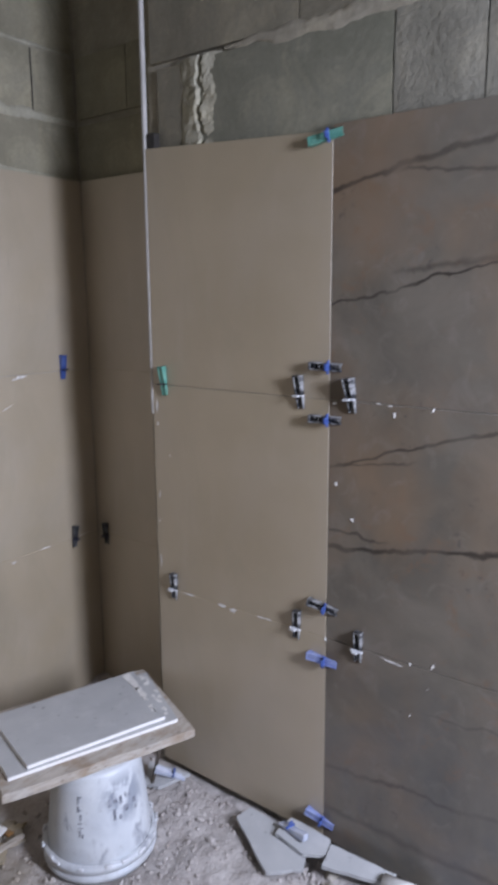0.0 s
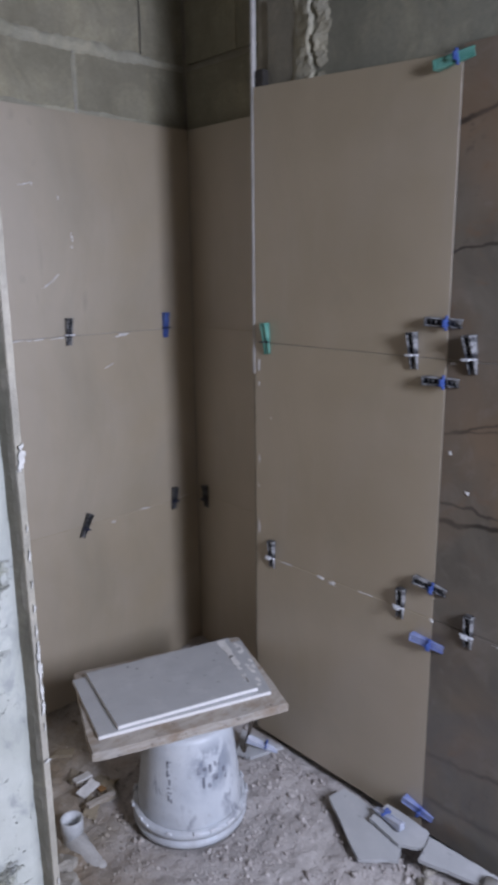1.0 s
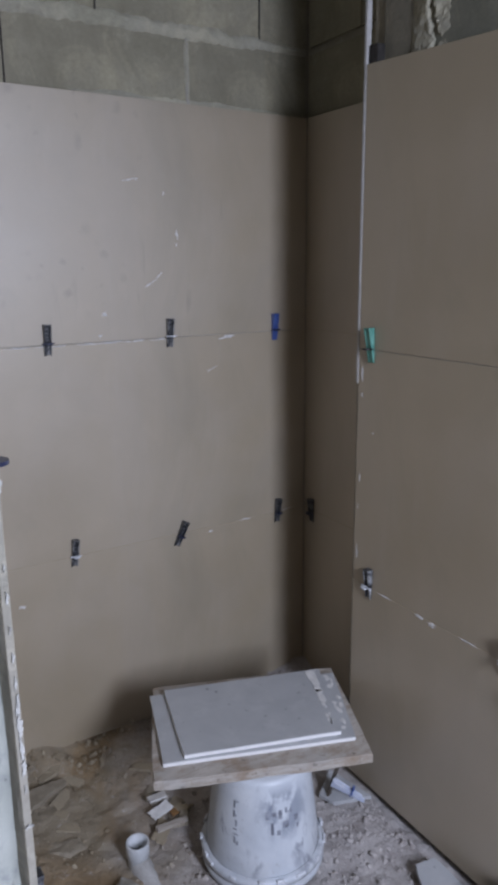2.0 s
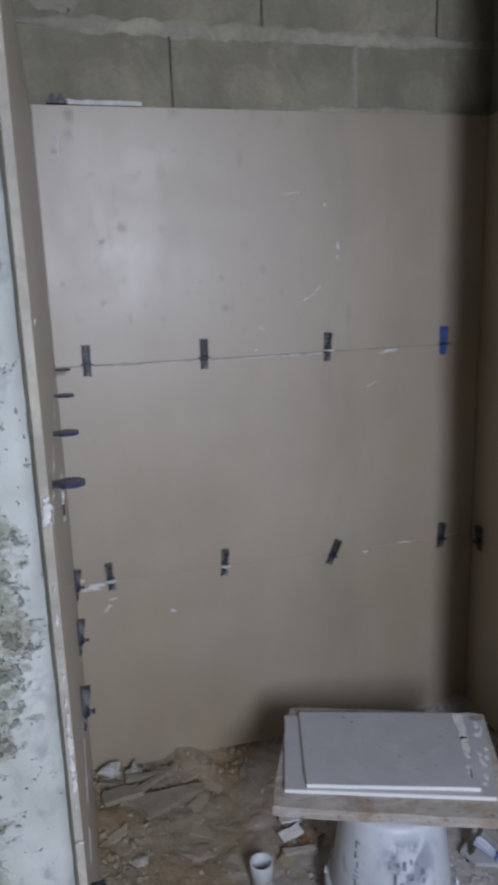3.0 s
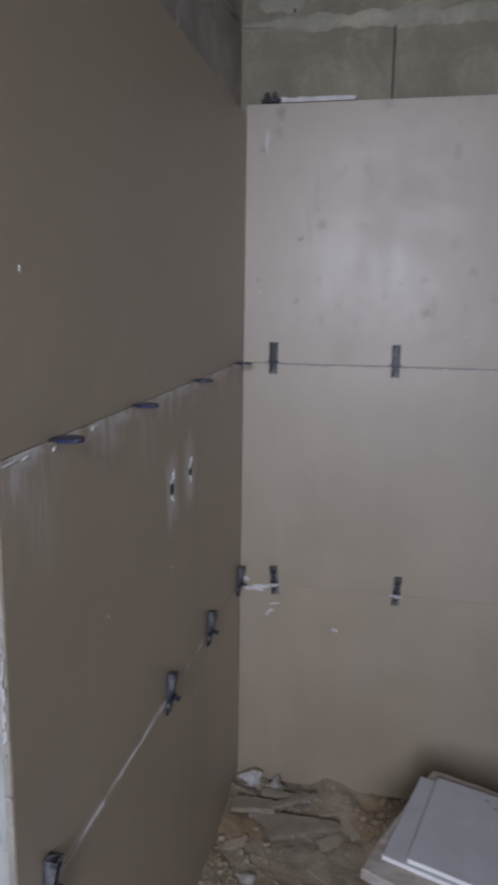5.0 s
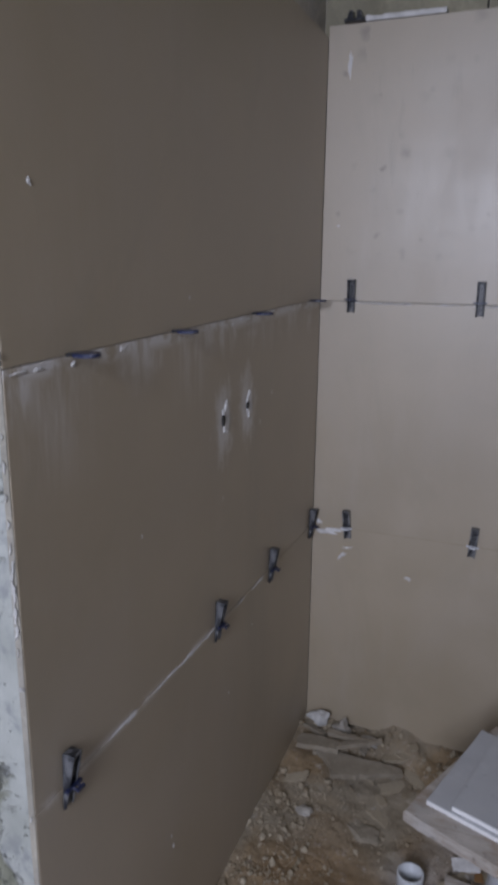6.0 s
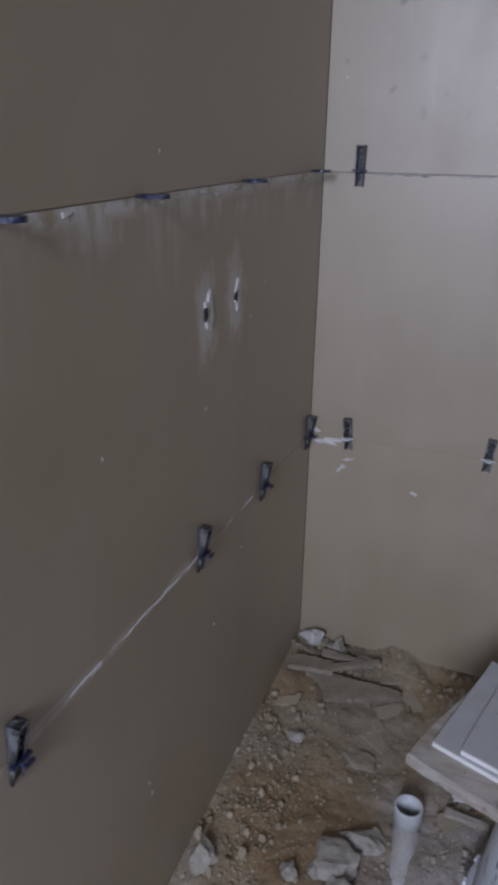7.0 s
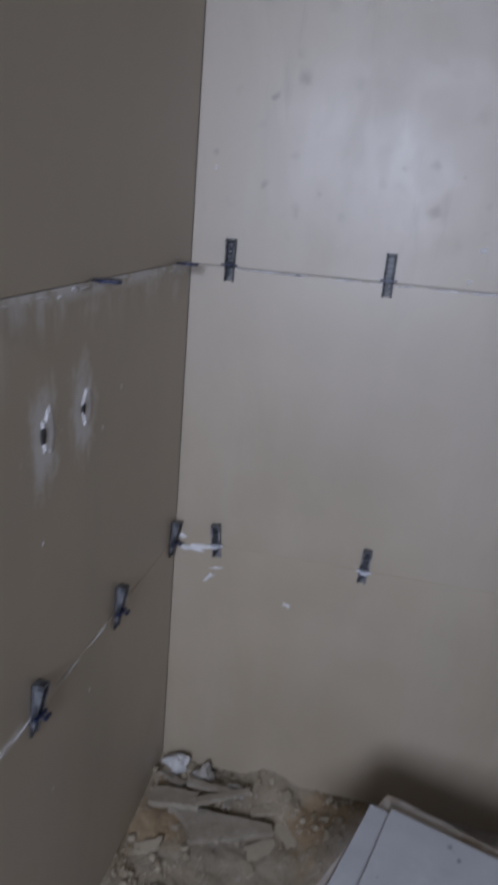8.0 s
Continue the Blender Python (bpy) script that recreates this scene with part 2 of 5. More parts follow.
def make_plain(name, a, b, scale, rough, bump=0.2, detail=0.12, metal=0.0, distance=0.003, islands=0.0):
    """Two-scale mottled surface."""
    n = Nodes(name, rough, metal)
    big = n.noise(scale, 5, 0.6, 0.2)
    fine = n.noise(scale * 14, 3, 0.6)
    c = n.mix(n.ramp(big, 0.33, 0.68), a, b)
    c = n.mix(n.math("MULTIPLY", n.ramp(fine, 0.45, 0.75), detail), c, tuple(v * 0.4 for v in a))
    if islands:
        c = n.mix(n.math("MULTIPLY", n.island(), islands), c, tuple(v * 0.45 for v in a))
    n.colour(c)
    n.rough(n.math("ADD", n.math("MULTIPLY", big, 0.15), rough - 0.07))
    n.bump(n.math("ADD", big, n.math("MULTIPLY", fine, 0.3)), bump, distance)
    return n.m


def make_ground_material():
    n = Nodes("rubble_ground", 0.96, spec=0.15)
    x, y = n.axis(0), n.axis(1)
    edge = n.math("MULTIPLY", n.math("SUBTRACT", n.noise(6, 4), 0.5), 0.5)
    grey = n.ramp(n.math("ADD", n.math("SUBTRACT", x, n.math("MULTIPLY", y, 0.45)), edge), 0.50, 0.85)
    c = n.mix(n.ramp(n.noise(9, 5, 0.65), 0.3, 0.7), (0.245, 0.202, 0.140), (0.375, 0.322, 0.238))
    c = n.mix(n.math("MULTIPLY", n.ramp(n.noise(3.6, 4, 0.6, 0.4), 0.47, 0.62), 0.65), c, (0.300, 0.198, 0.098))
    g = n.mix(n.ramp(n.noise(13, 5, 0.7), 0.3, 0.7), (0.375, 0.342, 0.325), (0.55, 0.52, 0.50))
    # bare clay patch by the pipe
    dx, dy = n.math("MULTIPLY", n.math("SUBTRACT", x, 0.20), 6.5), n.math("MULTIPLY", n.math("ADD", y, 0.62), 3.2)
    clay = n.math("ADD", n.math("ADD", n.math("MULTIPLY", dx, dx), n.math("MULTIPLY", dy, dy)), n.math("MULTIPLY", edge, 2.6))
    c = n.mix(n.math("MULTIPLY", n.ramp(clay, 1.2, 0.3), 0.7), c, (0.315, 0.205, 0.105))
    c = n.mix(grey, c, g)
    fine = n.noise(120, 4, 0.7)
    c = n.mix(n.math("MULTIPLY", n.ramp(fine, 0.46, 0.72), 0.3), c, (0.17, 0.145, 0.13))
    c = n.mix(n.math("MULTIPLY", n.ramp(n.noise(45, 4, 0.7), 0.60, 0.74), 0.6), c, (0.55, 0.52, 0.49))
    n.colour(c)
    n.bump(n.math("ADD", n.noise(55, 5, 0.7), n.math("MULTIPLY", fine, 0.4)), 0.8, 0.008)
    return n.m


def make_gravel_material():
    n = Nodes("dusty_gravel", 0.96, spec=0.15)
    x, y = n.axis(0), n.axis(1)
    edge = n.math("MULTIPLY", n.math("SUBTRACT", n.noise(6, 4), 0.5), 0.5)
    grey = n.ramp(n.math("ADD", n.math("SUBTRACT", x, n.math("MULTIPLY", y, 0.45)), edge), 0.50, 0.85)
    k = n.island()
    brown = n.mix(k, (0.24, 0.190, 0.122), (0.43, 0.370, 0.270))
    pale = n.mix(k, (0.36, 0.325, 0.305), (0.60, 0.565, 0.54))
    c = n.mix(grey, brown, pale)
    c = n.mix(n.math("MULTIPLY", n.ramp(n.noise(150, 4, 0.7), 0.45, 0.7), 0.3), c, (0.20, 0.17, 0.15))
    n.colour(c)
    n.bump(n.noise(180, 4, 0.7), 0.6, 0.003)
    return n.m


def make_cut_tile_face():
    n = Nodes("grey_tile_face", 0.40)
    soft = n.noise(7, 5, 0.6, 0.2)
    c = n.mix(n.ramp(soft, 0.3, 0.7), (0.385, 0.395, 0.405), (0.475, 0.485, 0.49))
    speck = n.math("MULTIPLY", n.ramp(n.noise(34, 2, 0.5), 0.68, 0.74), n.ramp(n.noise(120, 3, 0.6), 0.35, 0.6))
    c = n.mix(n.math("MULTIPLY", speck, 0.7), c, (0.12, 0.12, 0.13))
    dust = n.math("MULTIPLY", n.ramp(n.noise(18, 5, 0.65), 0.54, 0.72), 0.35)
    c = n.mix(dust, c, (0.58, 0.58, 0.58))
    n.colour(c)
    n.rough(n.math("ADD", n.math("MULTIPLY", soft, 0.25), 0.30))
    n.bump(soft, 0.06, 0.002)
    return n.m


def make_board_wood():
    n = Nodes("dusty_board", 0.82, spec=0.25)
    grain = n.noise(26, 5, 0.6, 0.6, (0.5, 3.0, 5.0))
    c = n.mix(n.ramp(grain, 0.3, 0.7), (0.325, 0.285, 0.240), (0.500, 0.460, 0.410))
    brown = n.math("MULTIPLY", n.ramp(n.noise(13, 5, 0.65), 0.48, 0.62), 0.7)
    c = n.mix(brown, c, (0.27, 0.195, 0.13))
    grey = n.math("MULTIPLY", n.ramp(n.noise(9, 4, 0.6), 0.50, 0.66), 0.6)
    c = n.mix(grey, c, (0.45, 0.44, 0.42))
    c = n.mix(n.math("MULTIPLY", n.ramp(n.noise(60, 4, 0.7), 0.60, 0.68), 0.6), c, (0.10, 0.08, 0.06))
    n.colour(c)
    n.bump(grain, 0.4, 0.003)
    return n.m


def make_flaked_paint():
    n = Nodes("flaked_white_paint", 0.75, spec=0.3)
    x = n.axis(0)
    m = n.math("ADD", n.noise(8.0, 6, 0.68, 0.5), n.math("MULTIPLY", n.math("ADD", x, 0.056), -3.0))
    bare = n.math("MULTIPLY", n.ramp(m, 0.52, 0.60), n.ramp(n.math("SUBTRACT", n.noise(3.0, 3, 0.5), n.math("MULTIPLY", n.axis(2), 0.10)), 0.26, 0.36))
    rim = n.math("MULTIPLY", n.ramp(m, 0.485, 0.535), n.ramp(n.noise(55, 4, 0.7), 0.53, 0.59))
    pits = n.ramp(n.noise(75, 4, 0.7), 0.64, 0.68)
    mould = n.math("MULTIPLY", n.ramp(n.noise(38, 4, 0.6, 0.4, (1, 1, 0.7)), 0.50, 0.64), n.ramp(n.noise(5, 3), 0.38, 0.56))
    c = n.mix(n.ramp(n.noise(16, 4), 0.3, 0.7), (0.35, 0.366, 0.330), (0.46, 0.476, 0.440))
    c = n.mix(n.math("MULTIPLY", mould, 0.65), c, (0.22, 0.235, 0.24))
    rough = n.noise(60, 5, 0.7)
    raw = n.mix(n.ramp(rough, 0.35, 0.68), (0.165, 0.170, 0.125), (0.315, 0.320, 0.250))
    c = n.mix(bare, c, raw)
    dark = n.math("MAXIMUM", rim, n.math("MULTIPLY", pits, 0.8))
    c = n.mix(n.math("MULTIPLY", dark, 0.55), c, (0.09, 0.09, 0.08))
    n.colour(c)
    h = n.math("SUBTRACT", n.math("MULTIPLY", rough, n.math("ADD", n.math("MULTIPLY", bare, 1.4), 0.2)), n.math("ADD", n.math("MULTIPLY", bare, 1.2), dark))
    n.bump(h, 0.8, 0.005)
    return n.m


def make_dusty(name, a, dust):
    n = Nodes(name, 0.36)
    d = n.ramp(n.noise(130, 4, 0.7), 0.50, 0.66)
    d = n.math("MULTIPLY", d, n.ramp(n.noise(30, 3), 0.35, 0.60))
    n.colour(n.mix(n.math("MULTIPLY", d, 0.8), a, dust))
    n.rough(n.math("ADD", n.math("MULTIPLY", d, 0.4), 0.30))
    n.bump(n.noise(90, 3), 0.2, 0.001)
    return n.m


# pale blotches on black plastic: rail dust, and glints of light painted in
def make_glint_plastic(name, amount):
    n = Nodes(name, 0.4)
    d = n.math("MULTIPLY", n.ramp(n.noise(70, 4, 0.7), 0.42, 0.56), n.ramp(n.noise(24, 3), 0.36, 0.50))
    n.colour(n.mix(n.math("MULTIPLY", d, amount), (0.020, 0.022, 0.027), (0.42, 0.425, 0.43)))
    n.rough(n.math("ADD", n.math("MULTIPLY", d, 0.35), 0.3))
    return n.m


def make_bucket_plastic():
    n = Nodes("white_bucket_plastic", 0.5)
    soft = n.noise(8, 4, 0.6, 0.3)
    smudge = n.math("MULTIPLY", n.ramp(n.noise(26, 5, 0.6, 0.8, (1.0, 1.0, 0.45)), 0.50, 0.60), n.ramp(n.noise(9, 2), 0.52, 0.62))
    c = n.mix(n.ramp(soft, 0.3, 0.7), (0.50, 0.54, 0.585), (0.66, 0.695, 0.725))
    c = n.mix(n.math("MULTIPLY", smudge, 0.75), c, (0.19, 0.21, 0.26))
    # handled patch in the middle of the front
    x, z = n.axis(0), n.axis(2)
    dx, dz = n.math("MULTIPLY", n.math("ADD", x, 0.012), 15.0), n.math("MULTIPLY", n.math("SUBTRACT", z, 0.195), 15.0)
    near = n.ramp(n.math("ADD", n.math("MULTIPLY", dx, dx), n.math("MULTIPLY", dz, dz)), 1.3, 0.25)
    blot = n.math("MULTIPLY", near, n.ramp(n.noise(20, 5, 0.6, 0.6, (1.3, 1.3, 0.8)), 0.44, 0.56))
    c = n.mix(n.math("MULTIPLY", blot, 0.72), c, (0.20, 0.23, 0.29))
    dust = n.math("MULTIPLY", n.ramp(z, 0.09, 0.02), n.ramp(n.noise(14, 4, 0.6), 0.35, 0.6))
    c = n.mix(n.math("MULTIPLY", dust, 0.55), c, (0.36, 0.36, 0.37))
    c = n.mix(n.math("MULTIPLY", n.ramp(n.noise(90, 3), 0.6, 0.75), 0.35), c, (0.35, 0.34, 0.33))
    n.colour(c)
    n.rough(n.math("ADD", n.math("MULTIPLY", smudge, 0.25), 0.42))
    n.bump(soft, 0.08, 0.003)
    return n.m


TILE = make_tile_material("beige_tile", False)
TILE_SMUDGED = make_tile_material("beige_tile_smudged", True)
TILE_HAZED = make_tile_material("beige_tile_hazed", False, True)
MARBLE = make_marble_material()
BLOCK = make_block_material("concrete_block", (0.255, 0.235, 0.170), (0.375, 0.350, 0.265), 0.45)
MORTAR = make_block_material("mortar", (0.300, 0.275, 0.215), (0.400, 0.370, 0.300), 0.6)
FILLET = make_block_material("fillet_mortar", (0.300, 0.280, 0.235), (0.420, 0.395, 0.340), 0.7)
FLAKE = make_plain("flake_mortar", (0.42, 0.415, 0.39), (0.62, 0.61, 0.58), 60, 0.85, 0.6)
BLOCK_DARK = make_block_material("smooth_dark_block", (0.190, 0.188, 0.145), (0.275, 0.268, 0.212), 0.4)
BLOCK_EAST = make_block_material("stained_block", (0.195, 0.178, 0.135), (0.300, 0.277, 0.215), 0.6)
BLOCK_ROUGH = make_block_material("rough_pale_block", (0.20, 0.19, 0.155), (0.36, 0.345, 0.285), 1.0)
SMEAR = make_block_material("smeared_mortar", (0.340, 0.322, 0.250), (0.470, 0.450, 0.362), 0.5)
GROUT = make_plain("beige_grout", (0.360, 0.300, 0.215), (0.470, 0.400, 0.305), 20, 0.8, 0.3)
ADHESIVE = make_block_material("tile_adhesive", (0.36, 0.345, 0.315), (0.50, 0.48, 0.45), 0.8)
PLASTER = make_plain("grey_plaster", (0.20, 0.185, 0.165), (0.30, 0.28, 0.255), 5, 0.9)
GROUND = make_ground_material()
PAINT = make_flaked_paint()
BODY = make_plain("tile_body", (0.80, 0.79, 0.77), (0.88, 0.87, 0.85), 30, 0.7)
OFFCUT = make_cut_tile_face()
WOOD = make_board_wood()
DARK_WOOD = make_plain("dark_wet_wood", (0.045, 0.036, 0.028), (0.085, 0.068, 0.052), 20, 0.8)
BUCKET = make_bucket_plastic()
BUCKET_DIRT = make_plain("bucket_print", (0.11, 0.12, 0.15), (0.36, 0.38, 0.43), 70, 0.6)
BLACK = make_dusty("dusty_black_plastic", (0.016, 0.018, 0.022), (0.30, 0.30, 0.30))
NAVY = make_dusty("dusty_navy_plastic", (0.014, 0.020, 0.055), (0.16, 0.17, 0.22))
# rail colours with glints painted in, the first dustier, the second fainter
DUST_GLINT = make_glint_plastic("dusty_glint_black_plastic", 0.62)
FAINT_GLINT = make_glint_plastic("faint_glint_black_plastic", 0.26)
BLUE = make_plain("blue_plastic", (0.03, 0.07, 0.28), (0.08, 0.14, 0.38), 50, 0.4, 0.1, 0.0)
PALE_BLUE = make_plain("dusty_blue_plastic", (0.055, 0.095, 0.33), (0.26, 0.31, 0.50), 32, 0.5, 0.2, 0.0)
DUST_BLUE = make_plain("chalky_blue_plastic", (0.34, 0.39, 0.52), (0.56, 0.59, 0.66), 30, 0.7, 0.2, 0.0)
GREEN = make_plain("green_plastic", (0.05, 0.205, 0.16), (0.13, 0.33, 0.27), 50, 0.45, 0.1, 0.0)
CLEAR = make_plain("pale_plastic", (0.55, 0.57, 0.60), (0.75, 0.77, 0.80), 50, 0.3, 0.1, 0.0)
WHITE = make_plain("white_mortar", (0.58, 0.57, 0.55), (0.80, 0.79, 0.77), 40, 0.85, 0.5)
TRIM = make_plain("pale_trim", (0.40, 0.39, 0.37), (0.58, 0.57, 0.55), 14, 0.5, 0.2, 0.2)
PVC = make_plain("grey_pvc", (0.50, 0.52, 0.53), (0.66, 0.68, 0.69), 16, 0.45, 0.1, 0.2)
STONE = make_plain("pale_rubble_stone", (0.33, 0.300, 0.250), (0.54, 0.510, 0.455), 22, 0.95, 0.8, 0.3, distance=0.006, islands=0.35)
SHARD = make_plain("dusty_shard", (0.285, 0.240, 0.175), (0.420, 0.370, 0.285), 22, 0.97, 1.0, 0.35, distance=0.007, islands=0.3)
PIPE_DUST = make_plain("dusty_pvc", (0.33, 0.315, 0.29), (0.47, 0.46, 0.44), 18, 0.8, 0.3, 0.3)
GRAVEL = make_gravel_material()
# near-black that paints the shade inside holes and open gaps
DARK = make_plain("dark_gap_shade", (0.02, 0.018, 0.016), (0.05, 0.045, 0.04), 40, 0.95)
RUST = make_plain("orange_rag", (0.17, 0.085, 0.03), (0.28, 0.15, 0.055), 30, 0.9)


# ---------------------------------------------------------------- mesh helpers
def as_object(name, bm, material, parent=None, label="", smooth=False):
    me = bpy.data.meshes.new(name)
    bmesh.ops.recalc_face_normals(bm, faces=bm.faces)
    bm.to_mesh(me)
    bm.free()
    me.materials.append(material)
    if smooth:
        for p in me.polygons:
            p.use_smooth = True
    ob = new(name, me)
    if parent is not None:
        ob.parent = parent
    if label:
        ob["label"] = label
    return ob


def part(name, bm, material, parent, label="", smooth=False):
    return as_object(name, bm, material, parent, label, smooth)


def empty(name, m):
    ob = new(name)
    ob.matrix_basis = m
    return ob


def add_box(bm, lo, hi, m=None):
    """A box between two corners."""
    vs = [bm.verts.new((x, y, z)) for x in (lo[0], hi[0]) for y in (lo[1], hi[1]) for z in (lo[2], hi[2])]
    for q in ((0, 1, 3, 2), (4, 6, 7, 5), (0, 4, 5, 1), (2, 3, 7, 6), (0, 2, 6, 4), (1, 5, 7, 3)):
        bm.faces.new([vs[i] for i in q])
    if m is not None:
        bmesh.ops.transform(bm, matrix=m, verts=vs)
    return vs


def box(lo, hi, bevel=0.0, seg=1):
    bm = bmesh.new()
    add_box(bm, lo, hi)
    if bevel:
        bmesh.ops.bevel(bm, geom=list(bm.edges), offset=bevel, segments=seg, affect="EDGES")
    return bm


def lathe(bm, profile, seg=48, m=None):
    """Turns a profile of (radius, height) about z."""
    rings = []
    for r, z in profile:
        rings.append([bm.verts.new((r * math.cos(2 * math.pi * i / seg), r * math.sin(2 * math.pi * i / seg), z)) for i in range(seg)])
    for a, b in zip(rings, rings[1:]):
        for i in range(seg):
            bm.faces.new((a[i], a[(i + 1) % seg], b[(i + 1) % seg], b[i]))
    if m is not None:
        bmesh.ops.transform(bm, matrix=m, verts=[v for r in rings for v in r])
    return rings


def rough_slab(outline, z0, z1, jitter=0.002, rnd=None, cuts=5):
    """A broken flat piece: an outline in plan, its edges chipped, with a thickness."""
    rnd = rnd or random.Random(3)
    pts = []
    for (ax, ay), (bx, by) in zip(outline, outline[1:] + outline[:1]):
        for i in range(cuts):
            f = i / cuts
            pts.append((ax + (bx - ax) * f + rnd.uniform(-jitter, jitter), ay + (by - ay) * f + rnd.uniform(-jitter, jitter)))
    bm = bmesh.new()
    low = [bm.verts.new((x, y, z0)) for x, y in pts]
    top = [bm.verts.new((x, y, z1)) for x, y in pts]
    bm.faces.new(top)
    bm.faces.new(low[::-1])
    k = len(pts)
    for i in range(k):
        bm.faces.new((low[i], low[(i + 1) % k], top[(i + 1) % k], top[i]))
    return bm


def lump(size, seed, sub=2, flat=0.0, rough=0.35):
    """An angular stone about the origin, of a size (x, y, z)."""
    rnd = random.Random(seed)
    bm = bmesh.new()
    bmesh.ops.create_icosphere(bm, subdivisions=sub, radius=0.5)
    off = Vector((rnd.uniform(0, 90), rnd.uniform(0, 90), rnd.uniform(0, 90)))
    planes = [(Vector((rnd.uniform(-1, 1), rnd.uniform(-1, 1), rnd.uniform(-1, 1))).normalized(), rnd.uniform(0.26, 0.42)) for _ in range(9)]
    for v in bm.verts:
        for nrm, d in planes:
            over = v.co.dot(nrm) - d
            if over > 0:
                v.co -= nrm * over
        v.co *= 1 + rough * (noise.noise(v.co * 3.1 + off)) + 0.5 * rough * noise.noise(v.co * 8 + off)
    for v in bm.verts:
        v.co = Vector((v.co.x * size[0], v.co.y * size[1], v.co.z * size[2])) * 1.25
    return bm


# ---------------------------------------------------------------- structure
def chamfered(w, h, t, c=0.0012):
    """A wall piece: width along x, height along z, front at y = 0, back at y = t, front edges eased."""
    me = bpy.data.meshes.new("tile")
    vs = []
    for x0, x1, z0, z1, y in ((c, w - c, c, h - c, 0), (0, w, 0, h, c), (0, w, 0, h, t)):
        vs += [(x0, y, z0), (x1, y, z0), (x1, y, z1), (x0, y, z1)]
    fs = [(0, 1, 2, 3), (11, 10, 9, 8)]
    for a in (0, 4):
        for i in range(4):
            fs.append((a + i, a + 4 + i, a + 4 + (i + 1) % 4, a + (i + 1) % 4))
    me.from_pydata(vs, [], fs)
    me.update()
    bm = bmesh.new()
    bm.from_mesh(me)
    bmesh.ops.recalc_face_normals(bm, faces=bm.faces)
    bm.to_mesh(me)
    bm.free()
    return me


def wall_piece(name, me, material, parent, m, label=""):
    if not me.materials:
        me.materials.append(material)
    ob = new(name, me)
    ob.parent = parent
    ob.matrix_basis = m
    if label:
        ob["label"] = label
    return ob


def rough_block(w, h, seed, t=0.05, amount=0.004):
    """A concrete block's face: width x, height z, front at y = 0 and uneven, edges worn round."""
    rnd = random.Random(seed)
    off = Vector((rnd.uniform(0, 50), rnd.uniform(0, 50), 0))
    nx, nz = max(4, int(w / 0.03)), max(4, int(h / 0.03))
    bm = bmesh.new()
    g = []
    for i in range(nx + 1):
        col = []
        for k in range(nz + 1):
            x, z = w * i / nx, h * k / nz
            e = min(x, w - x, z, h - z)
            p = Vector((x, 0, z))
            y = amount * (noise.noise(p * 9 + off) + 0.6 * noise.noise(p * 30 + off))
            if e < 1e-6:
                y = 0.0012 + 0.0012 * noise.noise(p * 40 + off)
                p.x += 0.0012 * noise.noise(p * 33 + off)
                p.z += 0.0012 * noise.noise(p * 27 - off)
            col.append(bm.verts.new((p.x, y, p.z)))
        g.append(col)
    for i in range(nx):
        for k in range(nz):
            bm.faces.new((g[i][k], g[i + 1][k], g[i + 1][k + 1], g[i][k + 1]))
    rim = [g[i][0] for i in range(nx)] + [g[nx][k] for k in range(nz)] + [g[i][nz] for i in range(nx, 0, -1)] + [g[0][k] for k in range(nz, 0, -1)]
    rim = [bm.verts.new(v.co) for v in rim]
    back = [bm.verts.new((v.co.x, t, v.co.z)) for v in rim]
    for i in range(len(rim)):
        j = (i + 1) % len(rim)
        bm.faces.new((rim[j], rim[i], back[i], back[j]))
    return bm


AXES = {
    "north": Matrix(((1, 0, 0), (0, 0, -1), (0, 1, 0))),
    "west": Matrix(((0, 0, 1), (1, 0, 0), (0, 1, 0))),
    "east": Matrix(((0, 0, -1), (-1, 0, 0), (0, 1, 0))),
}


# poses that turn a piece built with its front at y = 0 onto each wall
def on_north(x, z, depth=0.0):
    return pose(x, depth, z)


def on_west(y, z, depth=0.0):
    return pose(-depth, y, z, 0, 0, 90)


def on_east(y, z, depth=0.0, plane=None):
    return pose((EAST if plane is None else plane) + depth, y, z, 0, 0, -90)


JOINT = 0.0016


def west_joint(y, row):
    """The height of the west wall's lower (1) or upper (2) joint, neither of which is quite level."""
    return (0.602 - 0.018 * y) if row == 1 else (1.2045 + 0.0225 * y)


ROWS_Z = [0.006, 0.6, 1.2]
TOPS_Z = [0.6, 1.2, 1.826]

# north wall, behind the tiles
wall_north = as_object("wall_north", box((WEST, BLOCK_DEPTH + 0.002, -0.1), (1.45, 0.30, CEIL)), MORTAR)
tagged(wall_north, "concrete block wall behind the beige tiles of the niche", "wall", kind="structure")
# west partition beside the niche, its end flaked
wall_west = as_object("wall_west", box((-0.16, -1.138, -0.1), (-0.026, BLOCK_DEPTH + 0.002, CEIL)), PAINT)
tagged(wall_west, "block partition with flaked white paint on its end", "wall", kind="structure")
# east wall with the boxed-out part, and the recess behind it
wall_east = as_object("wall_east", box((EAST + 0.035, SOUTH, -0.1), (1.60, YC + 0.012, CEIL)), MORTAR)
tagged(wall_east, "boxed-out block wall behind plain and veined tiles", "wall", kind="structure")
wall_recess = as_object("wall_recess", box((RECESS + 0.035, YC + 0.012, -0.1), (1.60, BLOCK_DEPTH + 0.002, CEIL)), MORTAR)
tagged(wall_recess, "tiled side wall of the dark recess", "wall", kind="structure")
# unseen south wall, far wall and ceiling; distance and dull grey limit bounce light
bm = bmesh.new()
add_box(bm, (WEST, SOUTH - 0.2, -0.1), (WIN_X0, SOUTH, CEIL))
